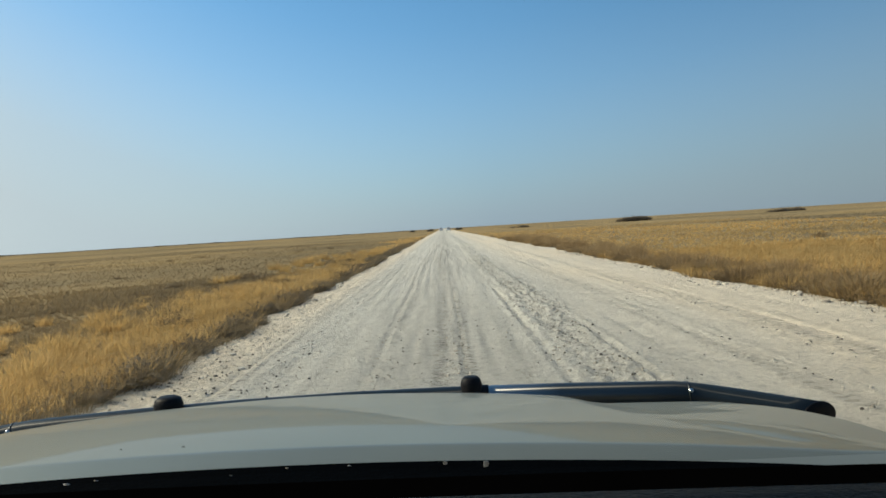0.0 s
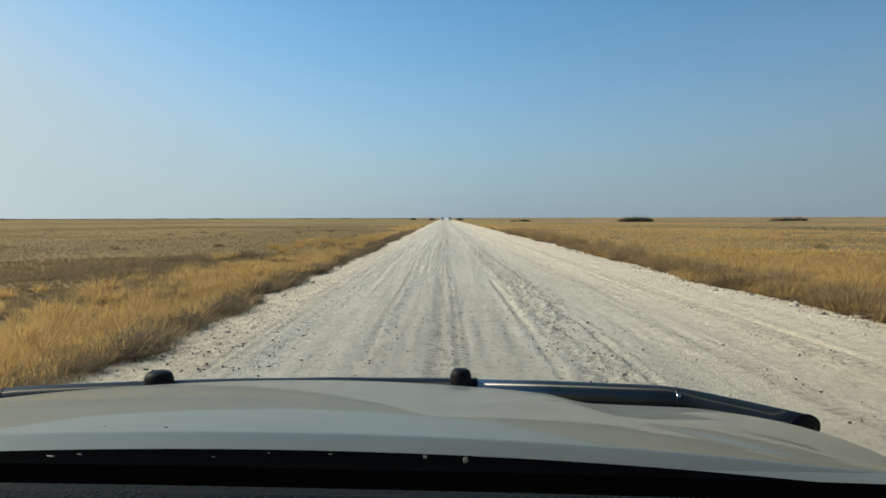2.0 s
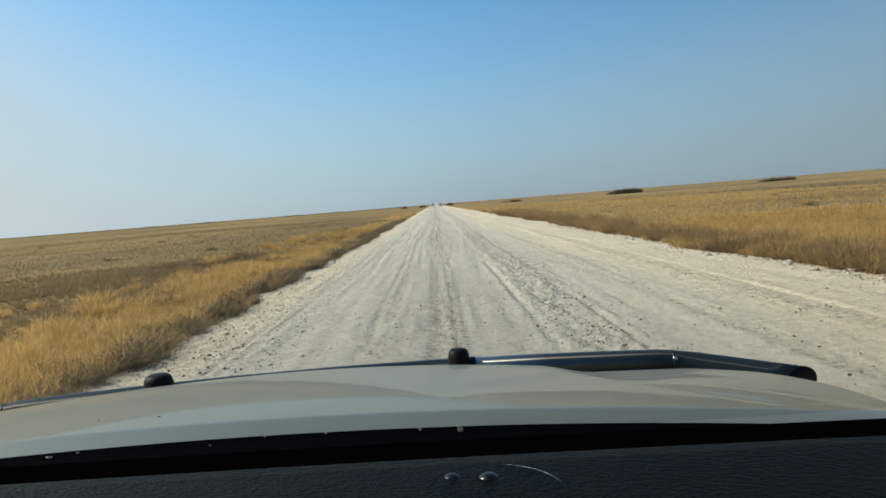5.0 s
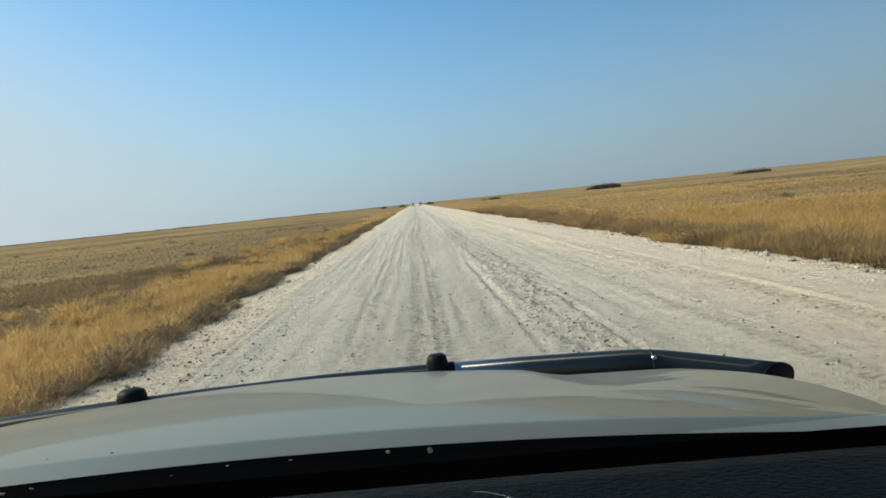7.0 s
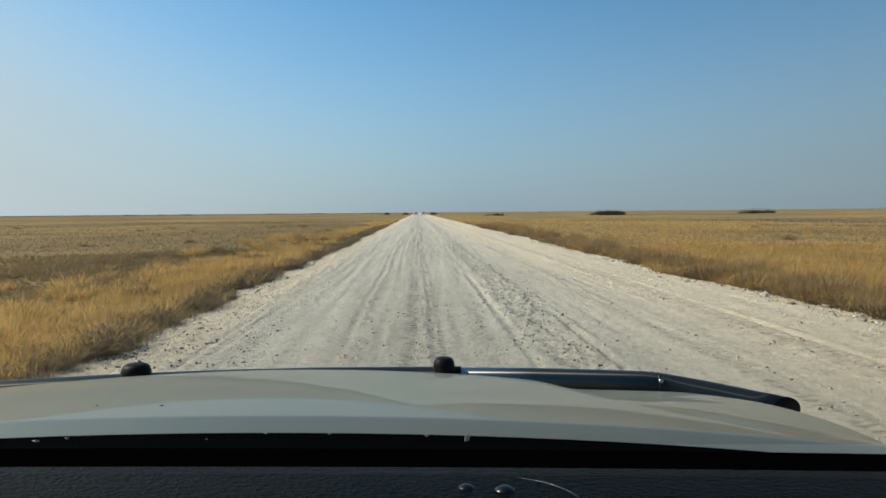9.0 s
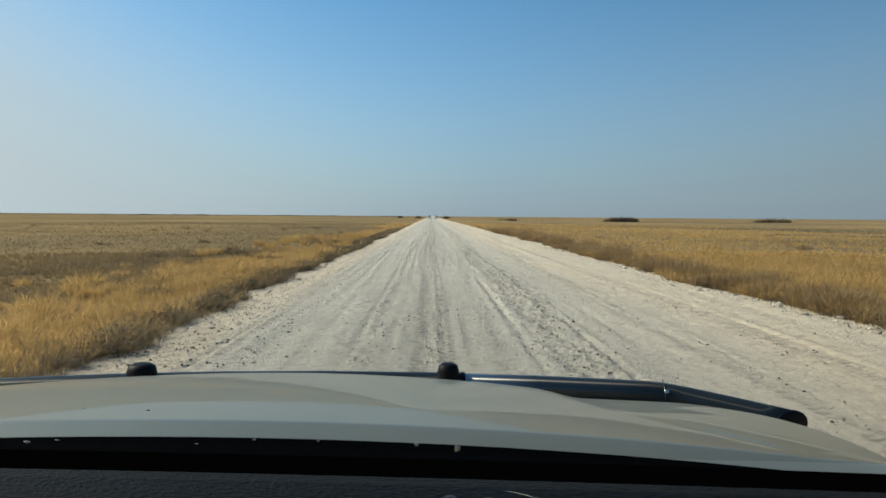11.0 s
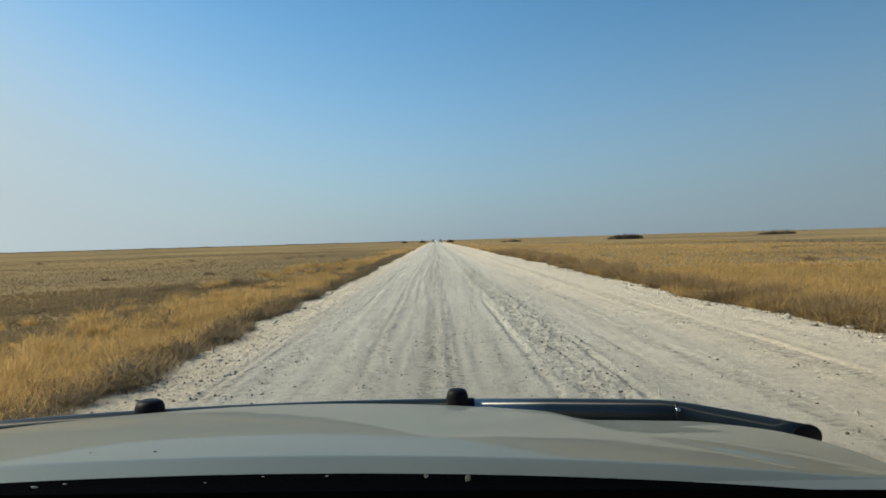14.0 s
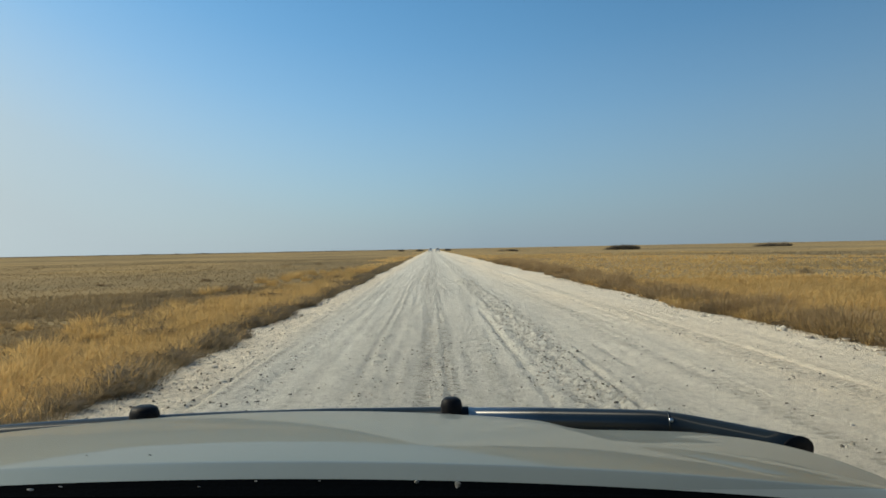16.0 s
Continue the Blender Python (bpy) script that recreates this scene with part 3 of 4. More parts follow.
def build_shrubs():
    kinds = [twig_mesh("dwarf_shrub", TWIG, 40, 100 + k, 6) for k in range(4)]
    brown = [twig_mesh("dwarf_shrub", SCRUB, 38, 120 + k, 6) for k in range(3)]
    ys = list(np.arange(6.5, 34, 0.62)) + list(np.geomspace(35, 120, 26))
    n = 0
    for y in ys:
        y = y + rng.uniform(-0.5, 0.5)
        x = float(left_edge(np.array(y))) - rng.uniform(-0.05, 0.30)
        s = rng.uniform(0.19, 0.35)
        ob = new("dwarf_shrub", kinds[n % 4])
        ob.matrix_world = pose(x, y, 0.0, 0, 0, rng.uniform(0, 360)) @ Matrix.Diagonal((s * 1.2, s * 1.2, s, 1))
        tagged(ob, "grey leafless dwarf shrub at the edge of the road", "shrub", "shrubs along the road edge")
        n += 1
    for k in range(34):
        side = rng.uniform() < 0.72
        y = float(rng.uniform(9, 80))
        x = -float(rng.uniform(5, 6 + 0.75 * y)) if side else float(rng.uniform(6.2, 7 + 0.7 * y))
        s = rng.uniform(0.26, 0.42)
        ob = new("dwarf_shrub", brown[n % 3])
        ob.matrix_world = pose(x, y, float(soil_height(np.array(x), np.array(y))), 0, 0, rng.uniform(0, 360)) @ Matrix.Diagonal((s * 1.6, s * 1.4, s * 0.7, 1))
        tagged(ob, "low grey-brown scrub bush among dry grass", "shrub", "scrub bushes in the field")
        n += 1
    r = np.random.default_rng(907)
    for y in list(np.geomspace(9, 30, 26)) + list(np.geomspace(32, 90, 14)):
        y = float(y * r.uniform(0.96, 1.04))
        x = float(right_edge(np.array(y))) + float(r.uniform(0.1, 0.75))
        s = float(r.uniform(0.16, 0.36))
        ob = new("dwarf_shrub", brown[n % 3])
        ob.matrix_world = pose(x, y, -0.01, 0, 0, float(r.uniform(0, 360))) @ Matrix.Diagonal((s * 1.5, s * 1.3, s, 1))
        tagged(ob, "brown leafless dwarf shrub behind the verge stones", "shrub", "shrubs along the far verge")
        n += 1
    for k in range(22):
        y = float(6.5 + 34 * r.uniform() ** 1.3)
        x = float(left_edge(np.array(y))) - float(r.uniform(0.5, 5.0))
        s = float(r.uniform(0.16, 0.34))
        ob = new("dwarf_shrub", brown[n % 3])
        ob.matrix_world = pose(x, y, float(soil_height(np.array(x), np.array(y))), 0, 0, float(r.uniform(0, 360))) @ Matrix.Diagonal((s * 1.7, s * 1.5, s, 1))
        tagged(ob, "low grey-brown scrub bush among dry grass", "shrub", "scrub bushes in the field")
        n += 1


def thicket(x, y, length, height, seed, label):
    """A long dark bush: many forked stems and leaf clumps in one crown."""
    r = np.random.default_rng(seed)
    one = twig_mesh("part_shrub", THICKET, 16, seed, 9, 1.7)
    nv = len(one.vertices)
    co = np.empty(nv * 3, np.float32)
    one.vertices.foreach_get("co", co)
    co = co.reshape(-1, 3)
    fs = np.array([p.vertices[:] for p in one.polygons])
    vs, ff = [], []
    n = max(10, int(length * 3))
    for k in range(n):
        a = r.uniform(0, 2 * np.pi)
        u = r.uniform(-0.5, 0.5)
        swell = 0.55 + 0.45 * math.sin((u + 0.5) * math.pi) * r.uniform(0.7, 1.2) + 0.25 * u
        rot = np.array([[math.cos(a), -math.sin(a), 0], [math.sin(a), math.cos(a), 0], [0, 0, 1]])
        s = height * swell
        vs.append(co @ rot.T * np.array([s * 1.3, s * 1.3, s * 1.15]) + np.array([u * length, r.uniform(-0.2, 0.2) * length * 0.5, 0]))
        ff.append(fs + k * nv)
    bpy.data.meshes.remove(one)
    me = mesh_of("thicket", np.concatenate(vs), np.concatenate(ff), THICKET)
    ob = new("thicket", me)
    ob.location = (x, y, -0.02)
    tagged(ob, label, "bush", "dark thickets on the plain")


def build_far():
    thicket(26, 255, 7.0, 0.8, 61, "long dark leafless thicket far out on the plain")
    thicket(61, 236, 11.0, 1.75, 62, "broad dark grey thicket standing in golden grass")
    thicket(122, 262, 12.5, 1.45, 63, "low dark thicket near the horizon")
    thicket(-8.0, 470, 3.2, 1.5, 64, "dark bush beside the far end of the road")
    thicket(-22, 520, 3.0, 1.5, 65, "dark bush beside the far end of the road")
    thicket(9.0, 450, 3.4, 1.6, 66, "dark bush beside the far end of the road")
    # scrub along the horizon
    n = 7000
    th = rng.uniform(-radians(44), radians(44), n)
    r = rng.uniform(900, 1700, n)
    x, y = r * np.sin(th), r * np.cos(th)
    bunch = np.clip(2.6 * value_noise(th * 60, r * 0, 91) - 0.9, 0, 1.4) * (0.5 + value_noise(th * 300, r * 0, 92))
    line = (x < -60) & (r > 1200)
    ok = ((x < -8) | (x > 10)) & (line | (rng.uniform(0, 1, n) < 0.12))
    size = np.where(line, 0.9 + 0.5 * bunch + 0.5 * np.clip((-x - 100) / 400, 0, 1), (0.3 + rng.uniform(0.0, 1.0, n) ** 3 * 0.9) * (0.5 + bunch))
    x, y, size = x[ok], y[ok], size[ok]
    me = blades(x, y, size, 0.5 * size + 0.2, 10, 1.6, THICKET, "far_scrub")
    tagged(new("far_scrub", me), "thin line of dark scrub along the horizon", "scrub", kind="stuff")


def rock_mesh(name, mat, seed, subdivisions=1):
    bm = bmesh.new()
    bmesh.ops.create_icosphere(bm, subdivisions=subdivisions, radius=0.5)
    r = random.Random(seed)
    for v in bm.verts:
        v.co *= r.uniform(0.7, 1.2)
        v.co.z *= 0.65
        if v.co.z < -0.18:
            v.co.z = -0.18
    me = bpy.data.meshes.new(name)
    bm.to_mesh(me)
    bm.free()
    me.materials.append(mat)
    return me


def build_stones():
    kinds = [rock_mesh("stone", STONE, 70 + k) for k in range(5)]
    for k in range(230):
        y = float(6 + 54 * rng.uniform() ** 1.6)
        x = float(right_edge(np.array(y))) + rng.normal() * 0.22 - 0.05
        s = float(0.03 + 0.12 * rng.uniform() ** 3)
        ob = new("stone", kinds[k % 5])
        ob.matrix_world = pose(x, y, 0.02 + 0.12 * s, 0, 0, rng.uniform(0, 360)) @ Matrix.Diagonal((s * 1.3, s, s, 1))
        tagged(ob, "pale limestone rubble stone on the verge", "stone", "stones along the verge")
    for k in range(40):
        y = float(6 + 26 * rng.uniform() ** 1.4)
        x = float(left_edge(np.array(y))) + 0.2 + abs(rng.normal()) * 0.3
        s = float(0.035 + 0.07 * rng.uniform() ** 2)
        ob = new("stone", kinds[k % 5])
        ob.matrix_world = pose(x, y, 0.02 + 0.12 * s, 0, 0, rng.uniform(0, 360)) @ Matrix.Diagonal((s * 1.3, s, s, 1))
        tagged(ob, "pale limestone rubble stone on the verge", "stone", "stones along the verge")


def lumps(name, x, y, z, s, mat):
    """Angular lumps of the sizes s at the places x, y, z; one joined mesh."""
    n = len(x)
    a = rng.uniform(0, 2 * np.pi, n)
    ring = np.array([[math.cos(q * 1.2566), math.sin(q * 1.2566)] for q in range(5)])
    base = np.concatenate([np.c_[ring, np.zeros(5)], np.c_[ring * 0.66, np.full(5, 0.55)], [[0, 0, 0.78]]])
    tri = []
    for q in range(5):
        e = (q + 1) % 5
        tri += [[q, e, 5 + e], [q, 5 + e, 5 + q], [5 + q, 5 + e, 10]]
    tri = np.array(tri)
    p = base[None] * rng.uniform(0.65, 1.3, (n, 11, 1))
    c, sn = np.cos(a)[:, None], np.sin(a)[:, None]
    long = rng.uniform(0.55, 1.0, (n, 1))
    v = np.stack([(p[:, :, 0] * c - p[:, :, 1] * long * sn) * s[:, None] * 0.7 + x[:, None], (p[:, :, 0] * sn + p[:, :, 1] * long * c) * s[:, None] * 0.7 + y[:, None], p[:, :, 2] * s[:, None] * 0.8 + z[:, None] - 0.003], -1)
    f = (np.arange(n)[:, None, None] * 11 + tri[None]).reshape(-1, 3)
    return mesh_of(name, v.reshape(-1, 3), f, mat, True)


def build_gravel():
    """Loose pebbles on the road, thick in the churned strips."""
    n = 170000
    y = 3.8 + 30 * rng.uniform(0, 1, n) ** 1.4
    x = rng.uniform(LEFT + 0.05, RIGHT + 0.1, n)
    near_edge = np.minimum(x - left_edge(y), right_edge(y) - x)
    keep = rng.uniform(0, 1, n) < np.where(x > 2.0, 0.012, 0.03) + 0.45 * rough_strips(x, y) + np.where(x < 0, 0.16, 0.35) * np.exp(-np.clip(near_edge, 0, 9) / 0.25)
    x, y = x[keep & (near_edge > -0.3)], y[keep & (near_edge > -0.3)]
    s = 0.006 + 0.026 * rng.uniform(0, 1, len(x)) ** 4
    me = lumps("gravel", x, y, road_height(x, y) + 0.012, s, GRAVEL)
    tagged(new("gravel", me), "loose pale gravel and clods on the road", "gravel", kind="stuff")
    # rubble that the grader pushed against the right-hand grass
    y = 5.5 + 60 * rng.uniform(0, 1, 5200) ** 1.5
    x = right_edge(y) - 0.02 + 0.20 * rng.normal(size=len(y))
    keep = value_noise(y * 0.8, x * 0.5, 71) > 0.36
    x, y = x[keep], y[keep]
    s = 0.014 + 0.055 * rng.uniform(0, 1, len(x)) ** 4
    me = lumps("rubble", x, y, np.full(len(x), 0.004), s, RUBBLE)
    tagged(new("rubble", me), "pale crushed limestone rubble along the road edge", "rubble", kind="stuff")


# ---- the car that carries the view ----
XC, SAG = -0.20, -0.012       # its middle line, and the lean of its body


RIM = (-0.018, -0.02)


def hood_z(dx, y):
    """Height of the bonnet: raised middle, crease, falling flanks."""
    a, b = np.clip(y - 0.552, -0.05, 0.10), np.clip(y - 0.652, 0, None)
    long = 1.2608 - np.where(a < 0, -0.14, 0.125) * a - 0.126 * b - 0.075 * b ** 2
    nose = np.clip(y - 1.21, 0, None)
    long = long - 3.2 * nose ** 2
    ax = np.abs(dx)
    cross = -0.11 * np.minimum(ax, 0.40 + 0.1 * np.clip((0.75 - y) / 0.2, 0, 1)) ** 2
    step = np.clip((ax - 0.36) / 0.09, 0, 1)
    cross -= (np.where(dx > 0, 0.0115, 0.013) * step * step * (3 - 2 * step)) / (1 + np.exp(-(y - 0.85) * 14))
    out = np.clip(ax - np.interp(y, (0.522, 0.60, 0.76, 1.10), (0.50, 0.45, 0.41, 0.58)), 0, None)
    cross -= 0.86 * out ** 2
    return long + cross + SAG * dx * np.clip((y - 0.5) / 0.45, 0.1, 1)


def sweep(profile, half, drop=None):
    """A closed (y, z) profile drawn across the car, falling towards its sides."""
    bm = bmesh.new()
    drop = drop or (lambda x: RIM[0] * x + RIM[1] * x * x)
    rings = [[bm.verts.new((x, y, z + drop(x))) for y, z in profile] for x in np.linspace(-half, half, 49)]
    n = len(profile)
    for a, b in zip(rings, rings[1:]):
        for k in range(n):
            bm.faces.new((a[k], a[(k + 1) % n], b[(k + 1) % n], b[k]))
    bm.faces.new(rings[0])
    bm.faces.new(rings[-1])
    return bm


def build_car():
    car = new("off_road_car")
    car.location = (XC, 0, 0)
    tagged(car, "champagne metallic off-road car with a steel nudge bar", "car")
    # bonnet: outer skin and folded rim
    dx = np.unique(np.concatenate([np.linspace(-0.93, 0.93, 94), np.linspace(0.34, 0.48, 22), -np.linspace(0.34, 0.48, 22)]))
    ys = np.unique(np.concatenate([np.linspace(0.522, 0.66, 40), np.linspace(0.64, 1.34, 60)]))
    gx, gy = np.meshgrid(dx, ys, indexing="ij")
    bow = -0.05 * (gx / 0.9) ** 2
    yy = gy + bow * np.clip((gy - 0.5) / 0.5, 0, 1) * 2.0
    top = np.stack([gx, yy, hood_z(gx, gy)], -1).reshape(-1, 3)
    me = mesh_of("bonnet", top, grid_faces(*gx.shape), PAINT, True)
    hood = new("bonnet", me)
    hood.parent = car
    thick = hood.modifiers.new("thickness", "SOLIDIFY")
    thick.thickness, thick.offset, thick.use_rim = 0.005, -1, False
    tagged(hood, "champagne metallic bonnet with a raised middle")
    # nudge bar: straight in the middle, bent back at both ends, on two posts
    zc, back = 1.094, 1.395
    half = [(0.0, 0.0), (0.2, 0.0), (0.4, 0.0), (0.55, 0.0), (0.615, 0.0), (0.64, 0.001), (0.66, 0.004), (0.68, 0.010), (0.70, 0.0185), (0.725, 0.030), (0.76, 0.047), (0.80, 0.067), (0.848, 0.091)]
    pts = [(s * x, back - d, zc - 0.045 * x * x - 0.07 * max(0.0, x - 0.62)) for s, run in ((-1, half[:0:-1]), (1, half)) for x, d in run]
    bm = tube(pts, 0.0248, 32)
    # both ends are cut on the slant, facing back
    cut = {}
    for e, q in ((pts[0], pts[1]), (pts[-1], pts[-2])):
        cut[e] = (Vector(e) - Vector(q)).normalized(), Vector((0.30 if e[0] > 0 else -0.30, -0.95, -0.08)).normalized()
    for v in bm.verts:
        for e, (d, facing) in cut.items():
            if (v.co - Vector(e)).length < 0.026:
                v.co += d * ((Vector(e) - v.co).dot(facing) / d.dot(facing))
    bar = part("nudge_bar", bm, CHROME, car, "dark polished steel nudge bar with capped ends", True)
    for e, (d, facing) in cut.items():
        bm = lathe([(0.0252, -0.004), (0.0252, 0.0005), (0.0240, 0.0022), (0.006, 0.0028)], 32)
        side_way = d.cross(facing).normalized()
        long_way = facing.cross(side_way)
        grow = 1 / abs(d.dot(facing))
        turn = Matrix((long_way * grow, side_way, facing)).transposed().to_4x4()
        bmesh.ops.transform(bm, matrix=Matrix.Translation(Vector(e)) @ turn, verts=bm.verts)
        part("end_cap", bm, RUBBER, bar, "black plastic end cap", True)
    for sx in (-1, 1):
        # ring and bright drop added at the bend to stand for a sun glint
        for x, d in ((0.644, 0.0016),):
            at = Vector((sx * x, back - d, zc - 0.045 * x * x - 0.07 * (x - 0.62)))
            ring = [(0.0246 + 0.0016 * math.cos(a), 0.0019 * math.sin(a)) for a in np.linspace(-1.3, 1.3, 7)]
            bm = lathe(ring, 36)
            bmesh.ops.delete(bm, geom=[f for f in bm.faces if len(f.verts) > 8], context="FACES_ONLY")
            bmesh.ops.transform(bm, matrix=Matrix.Translation(at) @ Vector((sx, -0.13, 0)).to_track_quat("Z", "Y").to_matrix().to_4x4(), verts=bm.verts)
            part("glint_ring", bm, BEAD, bar, "dark polished ring added for a glint at the bend", True)
            bm = lathe([(0.0050, -0.001), (0.0046, 0.0006), (0.0034, 0.0019), (0.0014, 0.0026)], 16)
            facing = Vector((0, -0.82, 0.57))
            bmesh.ops.transform(bm, matrix=Matrix.Translation(at + 0.0246 * facing) @ facing.to_track_quat("Z", "Y").to_matrix().to_4x4(), verts=bm.verts)
            part("glint_drop", bm, SPARK, bar, "bright steel drop added as the glint at the bend", True)
        part("post", box(sx * 0.3 - 0.02, sx * 0.3 + 0.02, back - 0.02, back + 0.02, 0.62, zc - 0.02, 0.006), CHROME, bar)
        at, wide = (0.2325, 1.0) if sx > 0 else (-0.343, 1.33)
        z = zc - 0.045 * at * at
        bm = lathe([(0.0190 * wide, -0.02), (0.0208 * wide, 0.006), (0.0204 * wide, 0.036), (0.0180 * wide, 0.046), (0.0125 * wide, 0.0505)], 28)
        bmesh.ops.translate(bm, vec=(at, back - 0.008, z - 0.006), verts=bm.verts)
        part("rubber_stop", bm, RUBBER, bar, "black rubber stop", True)
        bm = lathe([(0.0249, -0.024), (0.0252, -0.023), (0.0252, 0.023), (0.0249, 0.024)], 28)
        bmesh.ops.rotate(bm, matrix=Matrix.Rotation(radians(90), 3, "Y"), verts=bm.verts)
        bmesh.ops.translate(bm, vec=(at + 0.008, back, z), verts=bm.verts)
        part("clamp", bm, RUBBER, bar, "black rubber clamp", smooth=True)
    # body below the bonnet
    part("grille", box(-0.62, 0.62, 1.14, 1.20, 0.72, 1.0, 0.02), BLACK, car, "black grille")
    part("bumper", box(-0.90, 0.90, 1.05, 1.385, 0.42, 0.70, 0.06, 4), PAINT, car, smooth=True)
    part("engine_bay", box(-0.70, 0.70, 0.46, 1.13, 0.45, 1.0, 0.02), BLACK, car)
    for sx in (-1, 1):
        part("headlamp", box(sx * 0.76 - 0.12, sx * 0.76 + 0.12, 1.0, 1.15, 0.76, 0.94, 0.03, 3), LAMP, car, "clear headlamp", True)
        part("fender", box(sx * 0.86 - 0.055, sx * 0.86 + 0.055, 0.78, 1.1, 0.72, 0.96, 0.03, 3), PAINT, car, smooth=True)
        part("door", box(sx * 0.89 - 0.04, sx * 0.89 + 0.04, -1.15, 0.44, 0.40, 1.16, 0.03, 3), PAINT, car, smooth=True)
        # posts of the cabin
        for p, q in (((0.86, 0.42, 1.17), (0.66, -0.42, 1.74)), ((0.86, -0.62, 1.15), (0.68, -0.66, 1.74)), ((0.86, -1.12, 1.15), (0.68, -1.05, 1.74))):
            pa, pb = (sx * p[0], p[1], p[2]), (sx * q[0], q[1], q[2])
            part("pillar", tube([pa, tuple((a + b) / 2 for a, b in zip(pa, pb)), pb], 0.038, 10, 0.01), PAINT, car, smooth=True)
        for wy in (0.62, -2.2):
            hub = part("wheel", lathe([(0.17, -0.09), (0.20, -0.10), (0.20, 0.10), (0.17, 0.09), (0.06, 0.05)], 28), STEEL, car, "grey steel wheel", True)
            tyre = part("tyre", lathe([(0.205, -0.11), (0.30, -0.125), (0.37, -0.10), (0.385, -0.04), (0.385, 0.04), (0.37, 0.10), (0.30, 0.125), (0.205, 0.11)], 32), RUBBER, hub, "black dusty tyre", True)
            hub.matrix_basis = pose(sx * 0.78, wy, 0.42, 0, 90, 0)
    part("roof", box(-0.70, 0.70, -1.15, -0.40, 1.72, 1.78, 0.025, 3), PAINT, car, smooth=True)
    part("headlining", box(-0.66, 0.66, -1.12, -0.42, 1.70, 1.715), LINER, car)
    part("rear_wall", box(-0.86, 0.86, -1.20, -1.15, 0.45, 1.74, 0.01), LINER, car)
    part("floor_pan", box(-0.86, 0.86, -2.9, 0.44, 0.38, 0.44, 0.01), BLACK, car)
    part("load_bed", box(-0.88, 0.88, -2.95, -1.22, 0.60, 1.05, 0.03), PAINT, car)
    # cowl, windscreen and dashboard
    rear = float(hood_z(np.array(0.0), np.array(0.522)))
    part("cowl", sweep([(0.44, 1.10), (0.44, rear - 0.006), (0.446, rear - 0.003), (0.512, rear - 0.0012), (0.5214, rear + 0.0006), (0.5212, rear - 0.012), (0.53, rear - 0.012), (0.53, 1.10)], 0.86, lambda x: float(hood_z(np.array(x), np.array(0.522))) - rear), BLACK, car, "black cowl below the windscreen")
    for sx in (-1, 1):
        part("sill", box(sx * 0.89 - 0.035, sx * 0.89 + 0.035, 0.445, 0.77, 0.42, 1.0, 0.02), PAINT, car)
    lo, hi = (0.47, 1.262), (-0.41, 1.735)
    n = 24
    u, w = np.meshgrid(np.linspace(-1, 1, n), np.linspace(0, 1, n), indexing="ij")
    wide = 0.83 * (1 - w) + 0.65 * w

    def pane(y_off):
        return np.stack([u * wide, lo[0] + (hi[0] - lo[0]) * w - 0.05 * u * u + y_off, lo[1] + (hi[1] - lo[1]) * w], -1)
    screen = new("windscreen", mesh_of("windscreen", pane(0).reshape(-1, 3), grid_faces(n, n), GLASS, True))
    screen.parent = car
    screen.visible_shadow = False
    tagged(screen, "clear windscreen with dried insect specks")
    part("black_band", sweep([(0.392, 1.18), (0.392, 1.272), (0.396, 1.2755), (0.433, 1.2755), (0.437, 1.272), (0.437, 1.18)], 0.80), FRIT, car, "black band at the foot of the windscreen")

    def on_glass(dx, up):
        """A place on the windscreen at that height."""
        f = (up - lo[1]) / (hi[1] - lo[1])
        ww = 0.83 * (1 - f) + 0.65 * f
        return Vector((dx, lo[0] + (hi[0] - lo[0]) * f - 0.05 * (dx / ww) ** 2 + 0.003, up))
    slope = math.degrees(math.atan2(hi[1] - lo[1], lo[0] - hi[0]))
    for dx, up, size, long, mat in SPECKS:
        bm = bmesh.new()
        bmesh.ops.create_icosphere(bm, subdivisions=1, radius=size)
        rr = random.Random(int(1e4 * (dx + 2) + 1e3 * up))
        for v in bm.verts:
            v.co = Vector((v.co.x * rr.uniform(0.6, 1.2), v.co.y * long * rr.uniform(0.7, 1.2), v.co.z * 0.25))
        bmesh.ops.transform(bm, matrix=Matrix.Translation(on_glass(dx, up)) @ pose(0, 0, 0, -slope, 0, 0), verts=bm.verts)
        part("insect_speck", bm, mat, screen)
    # dashboard top, rolled over at its back edge
    prof = [(0.390, 1.20), (0.390, 1.276), (0.386, 1.281), (0.37, 1.283), (0.25, 1.286), (0.12, 1.282), (0.03, 1.262), (-0.02, 1.22), (-0.04, 1.15), (-0.04, 0.75), (0.39, 0.75)]
    bm = sweep(prof, 0.82)
    dash = part("dashboard", bm, DASH, car, "black grained dashboard top")
    # round dial set in the top, with a bright rim and two small studs
    ring = [(0.036 + 0.0009 * math.cos(a), 1.2865 + 0.0009 * math.sin(a)) for a in np.linspace(0, 2 * math.pi, 9)]
    bm = lathe(ring, 48)
    bmesh.ops.delete(bm, geom=[f for f in bm.faces if len(f.verts) > 8], context="FACES_ONLY")
    bmesh.ops.translate(bm, vec=(0.2245, 0.331, -0.0095), verts=bm.verts)
    part("dial_ring", bm, RIMS, dash, "thin bright round dial rim", True)
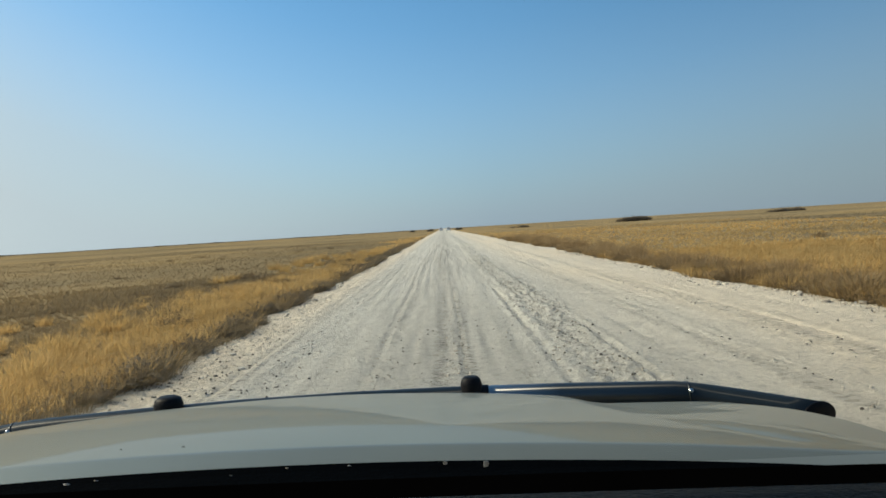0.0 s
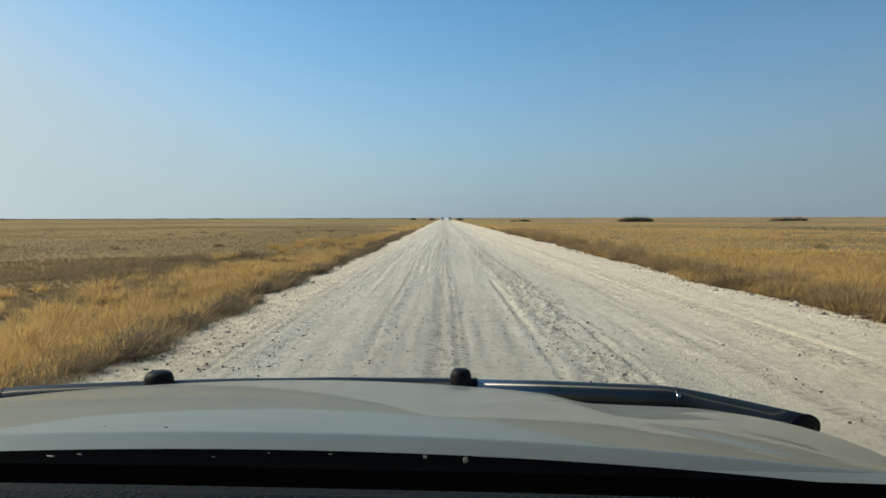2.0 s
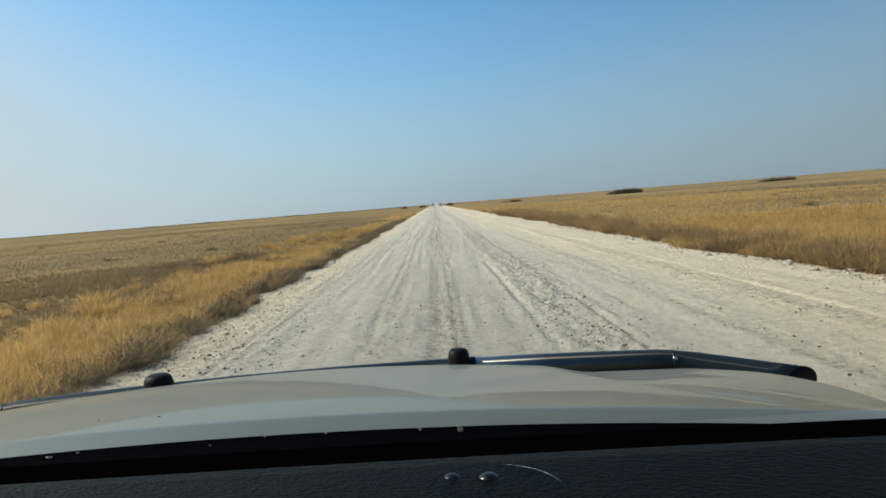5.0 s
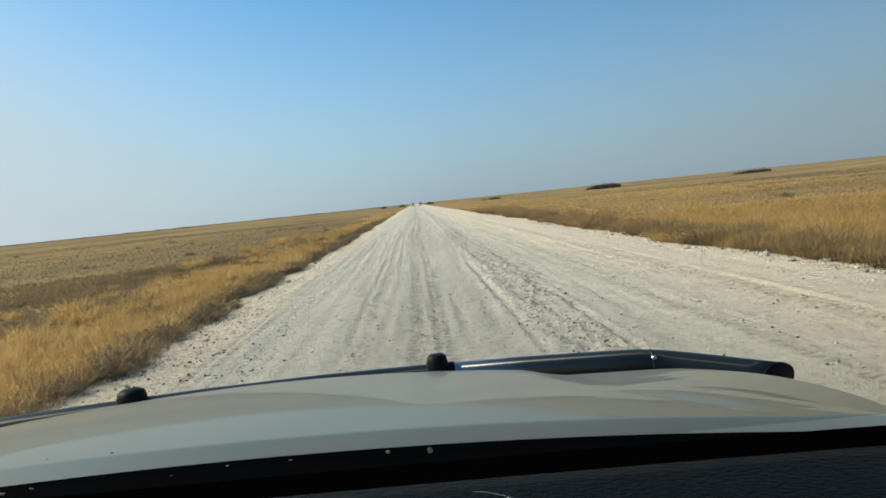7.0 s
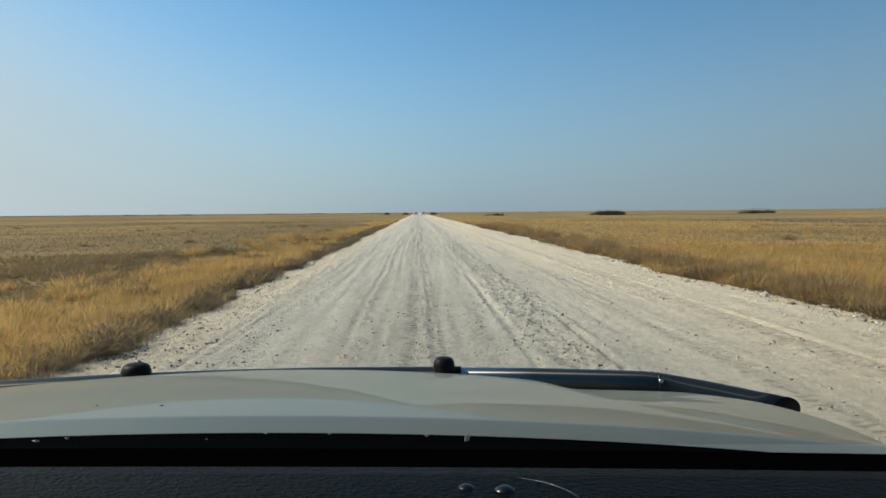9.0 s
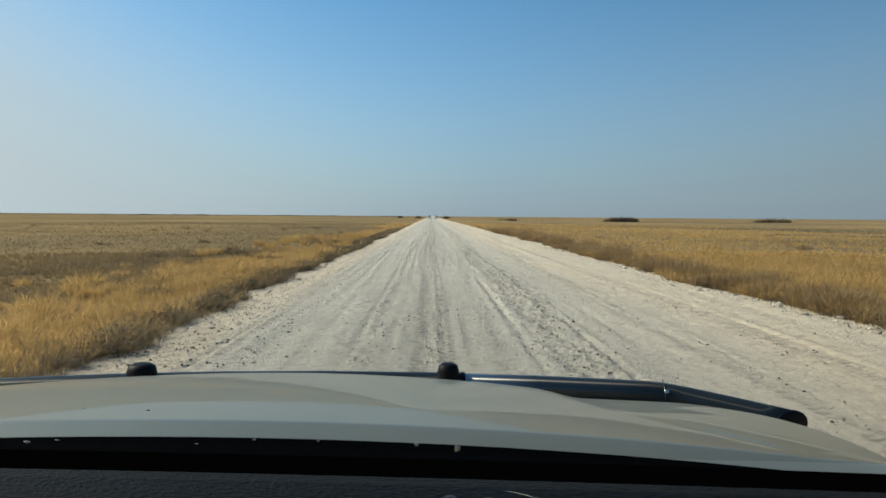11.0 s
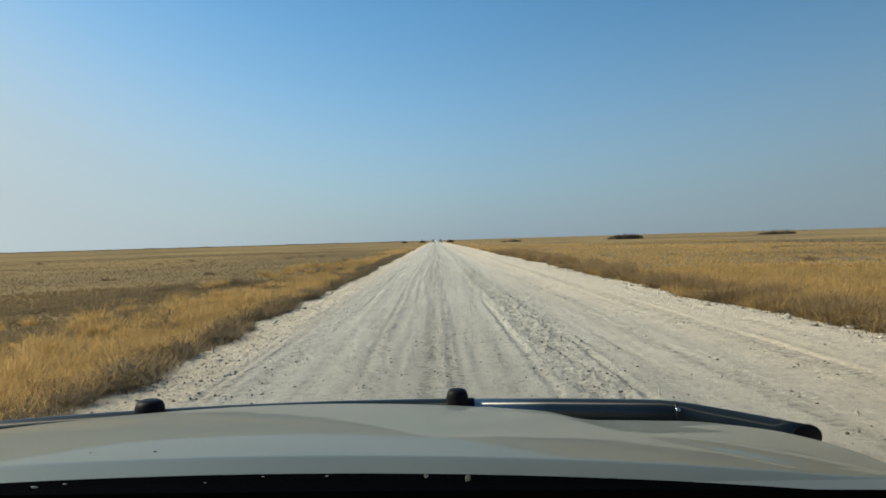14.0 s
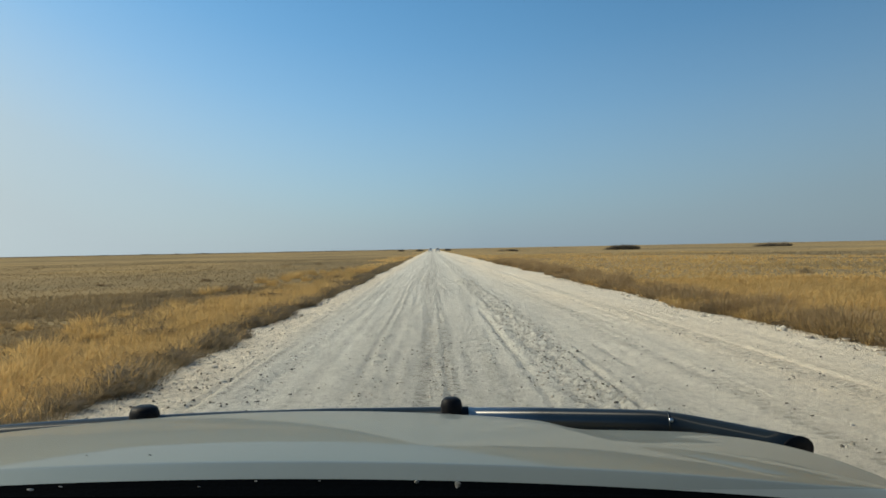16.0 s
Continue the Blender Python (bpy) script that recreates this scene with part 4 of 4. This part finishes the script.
    for x, y, r in ((0.208, 0.3515, 0.0050), (0.2262, 0.3485, 0.0056)):
        bm = lathe([(r, 0.0), (r, 0.0012), (r * 0.86, 0.0030), (r * 0.5, 0.0043), (r * 0.1, 0.0048)], 20)
        bmesh.ops.translate(bm, vec=(x, y, 1.2755), verts=bm.verts)
        part("knob", bm, KNOB, dash, "glossy black domed knob", smooth=True)
    return car


SPECKS = [
    (0.215, 1.2718, 0.0022, 5.5, BUG), (0.190, 1.2765, 0.0016, 3.8, BUG), (-0.043, 1.2765, 0.0026, 1.0, BUG), (-0.022, 1.2797, 0.0016, 1.0, BUG),
    (0.057, 1.2751, 0.0011, 1.0, BUG), (0.095, 1.2815, 0.0011, 1.0, BUG), (0.132, 1.2799, 0.0010, 1.0, BUG), (0.057, 1.3155, 0.0011, 0.8, SPOT),
    (0.026, 1.3165, 0.0008, 0.8, SPOT), (0.143, 1.4490, 0.00009, 1.0, FAINT), (0.135, 1.4480, 0.00008, 1.6, FAINT),
    (0.125, 1.4430, 0.00009, 1.0, FAINT), (0.168, 1.4425, 0.00009, 1.0, FAINT), (0.254, 1.4205, 0.00012, 1.0, FAINT),
]


def far_car(x, y, label):
    """A small white car on the far end of the road."""
    car = new("white_car")
    tagged(car, label, "car", "white cars far down the road")
    part("body", box(-0.88, 0.88, -2.1, 2.1, 0.35, 1.0, 0.15, 3), WHITE, car, smooth=True)
    part("cabin", box(-0.78, 0.78, -1.0, 1.6, 1.0, 1.7, 0.18, 3), WHITE, car, smooth=True)
    part("windscreen", box(-0.30, 0.30, -1.03, -0.97, 1.1, 1.5, 0.02), DARK_GLASS, car, "dark windscreen")
    for sx in (-0.78, 0.78):
        for wy in (-1.35, 1.35):
            w = part("wheel", lathe([(0.2, -0.1), (0.33, -0.1), (0.33, 0.1), (0.2, 0.1)], 20), RUBBER, car)
            w.matrix_basis = pose(sx, wy, 0.33, 0, 90, 0)
    car.location = (x, y, 0.04)


build_ground()
build_road()
build_grass()
build_verges()
build_tussocks()
build_shrubs()
build_far()
build_stones()
build_gravel()
build_car()
far_car(2.3, 320, "white car approaching far down the gravel road")
far_car(-1.0, 350, "second white car farther down the gravel road")
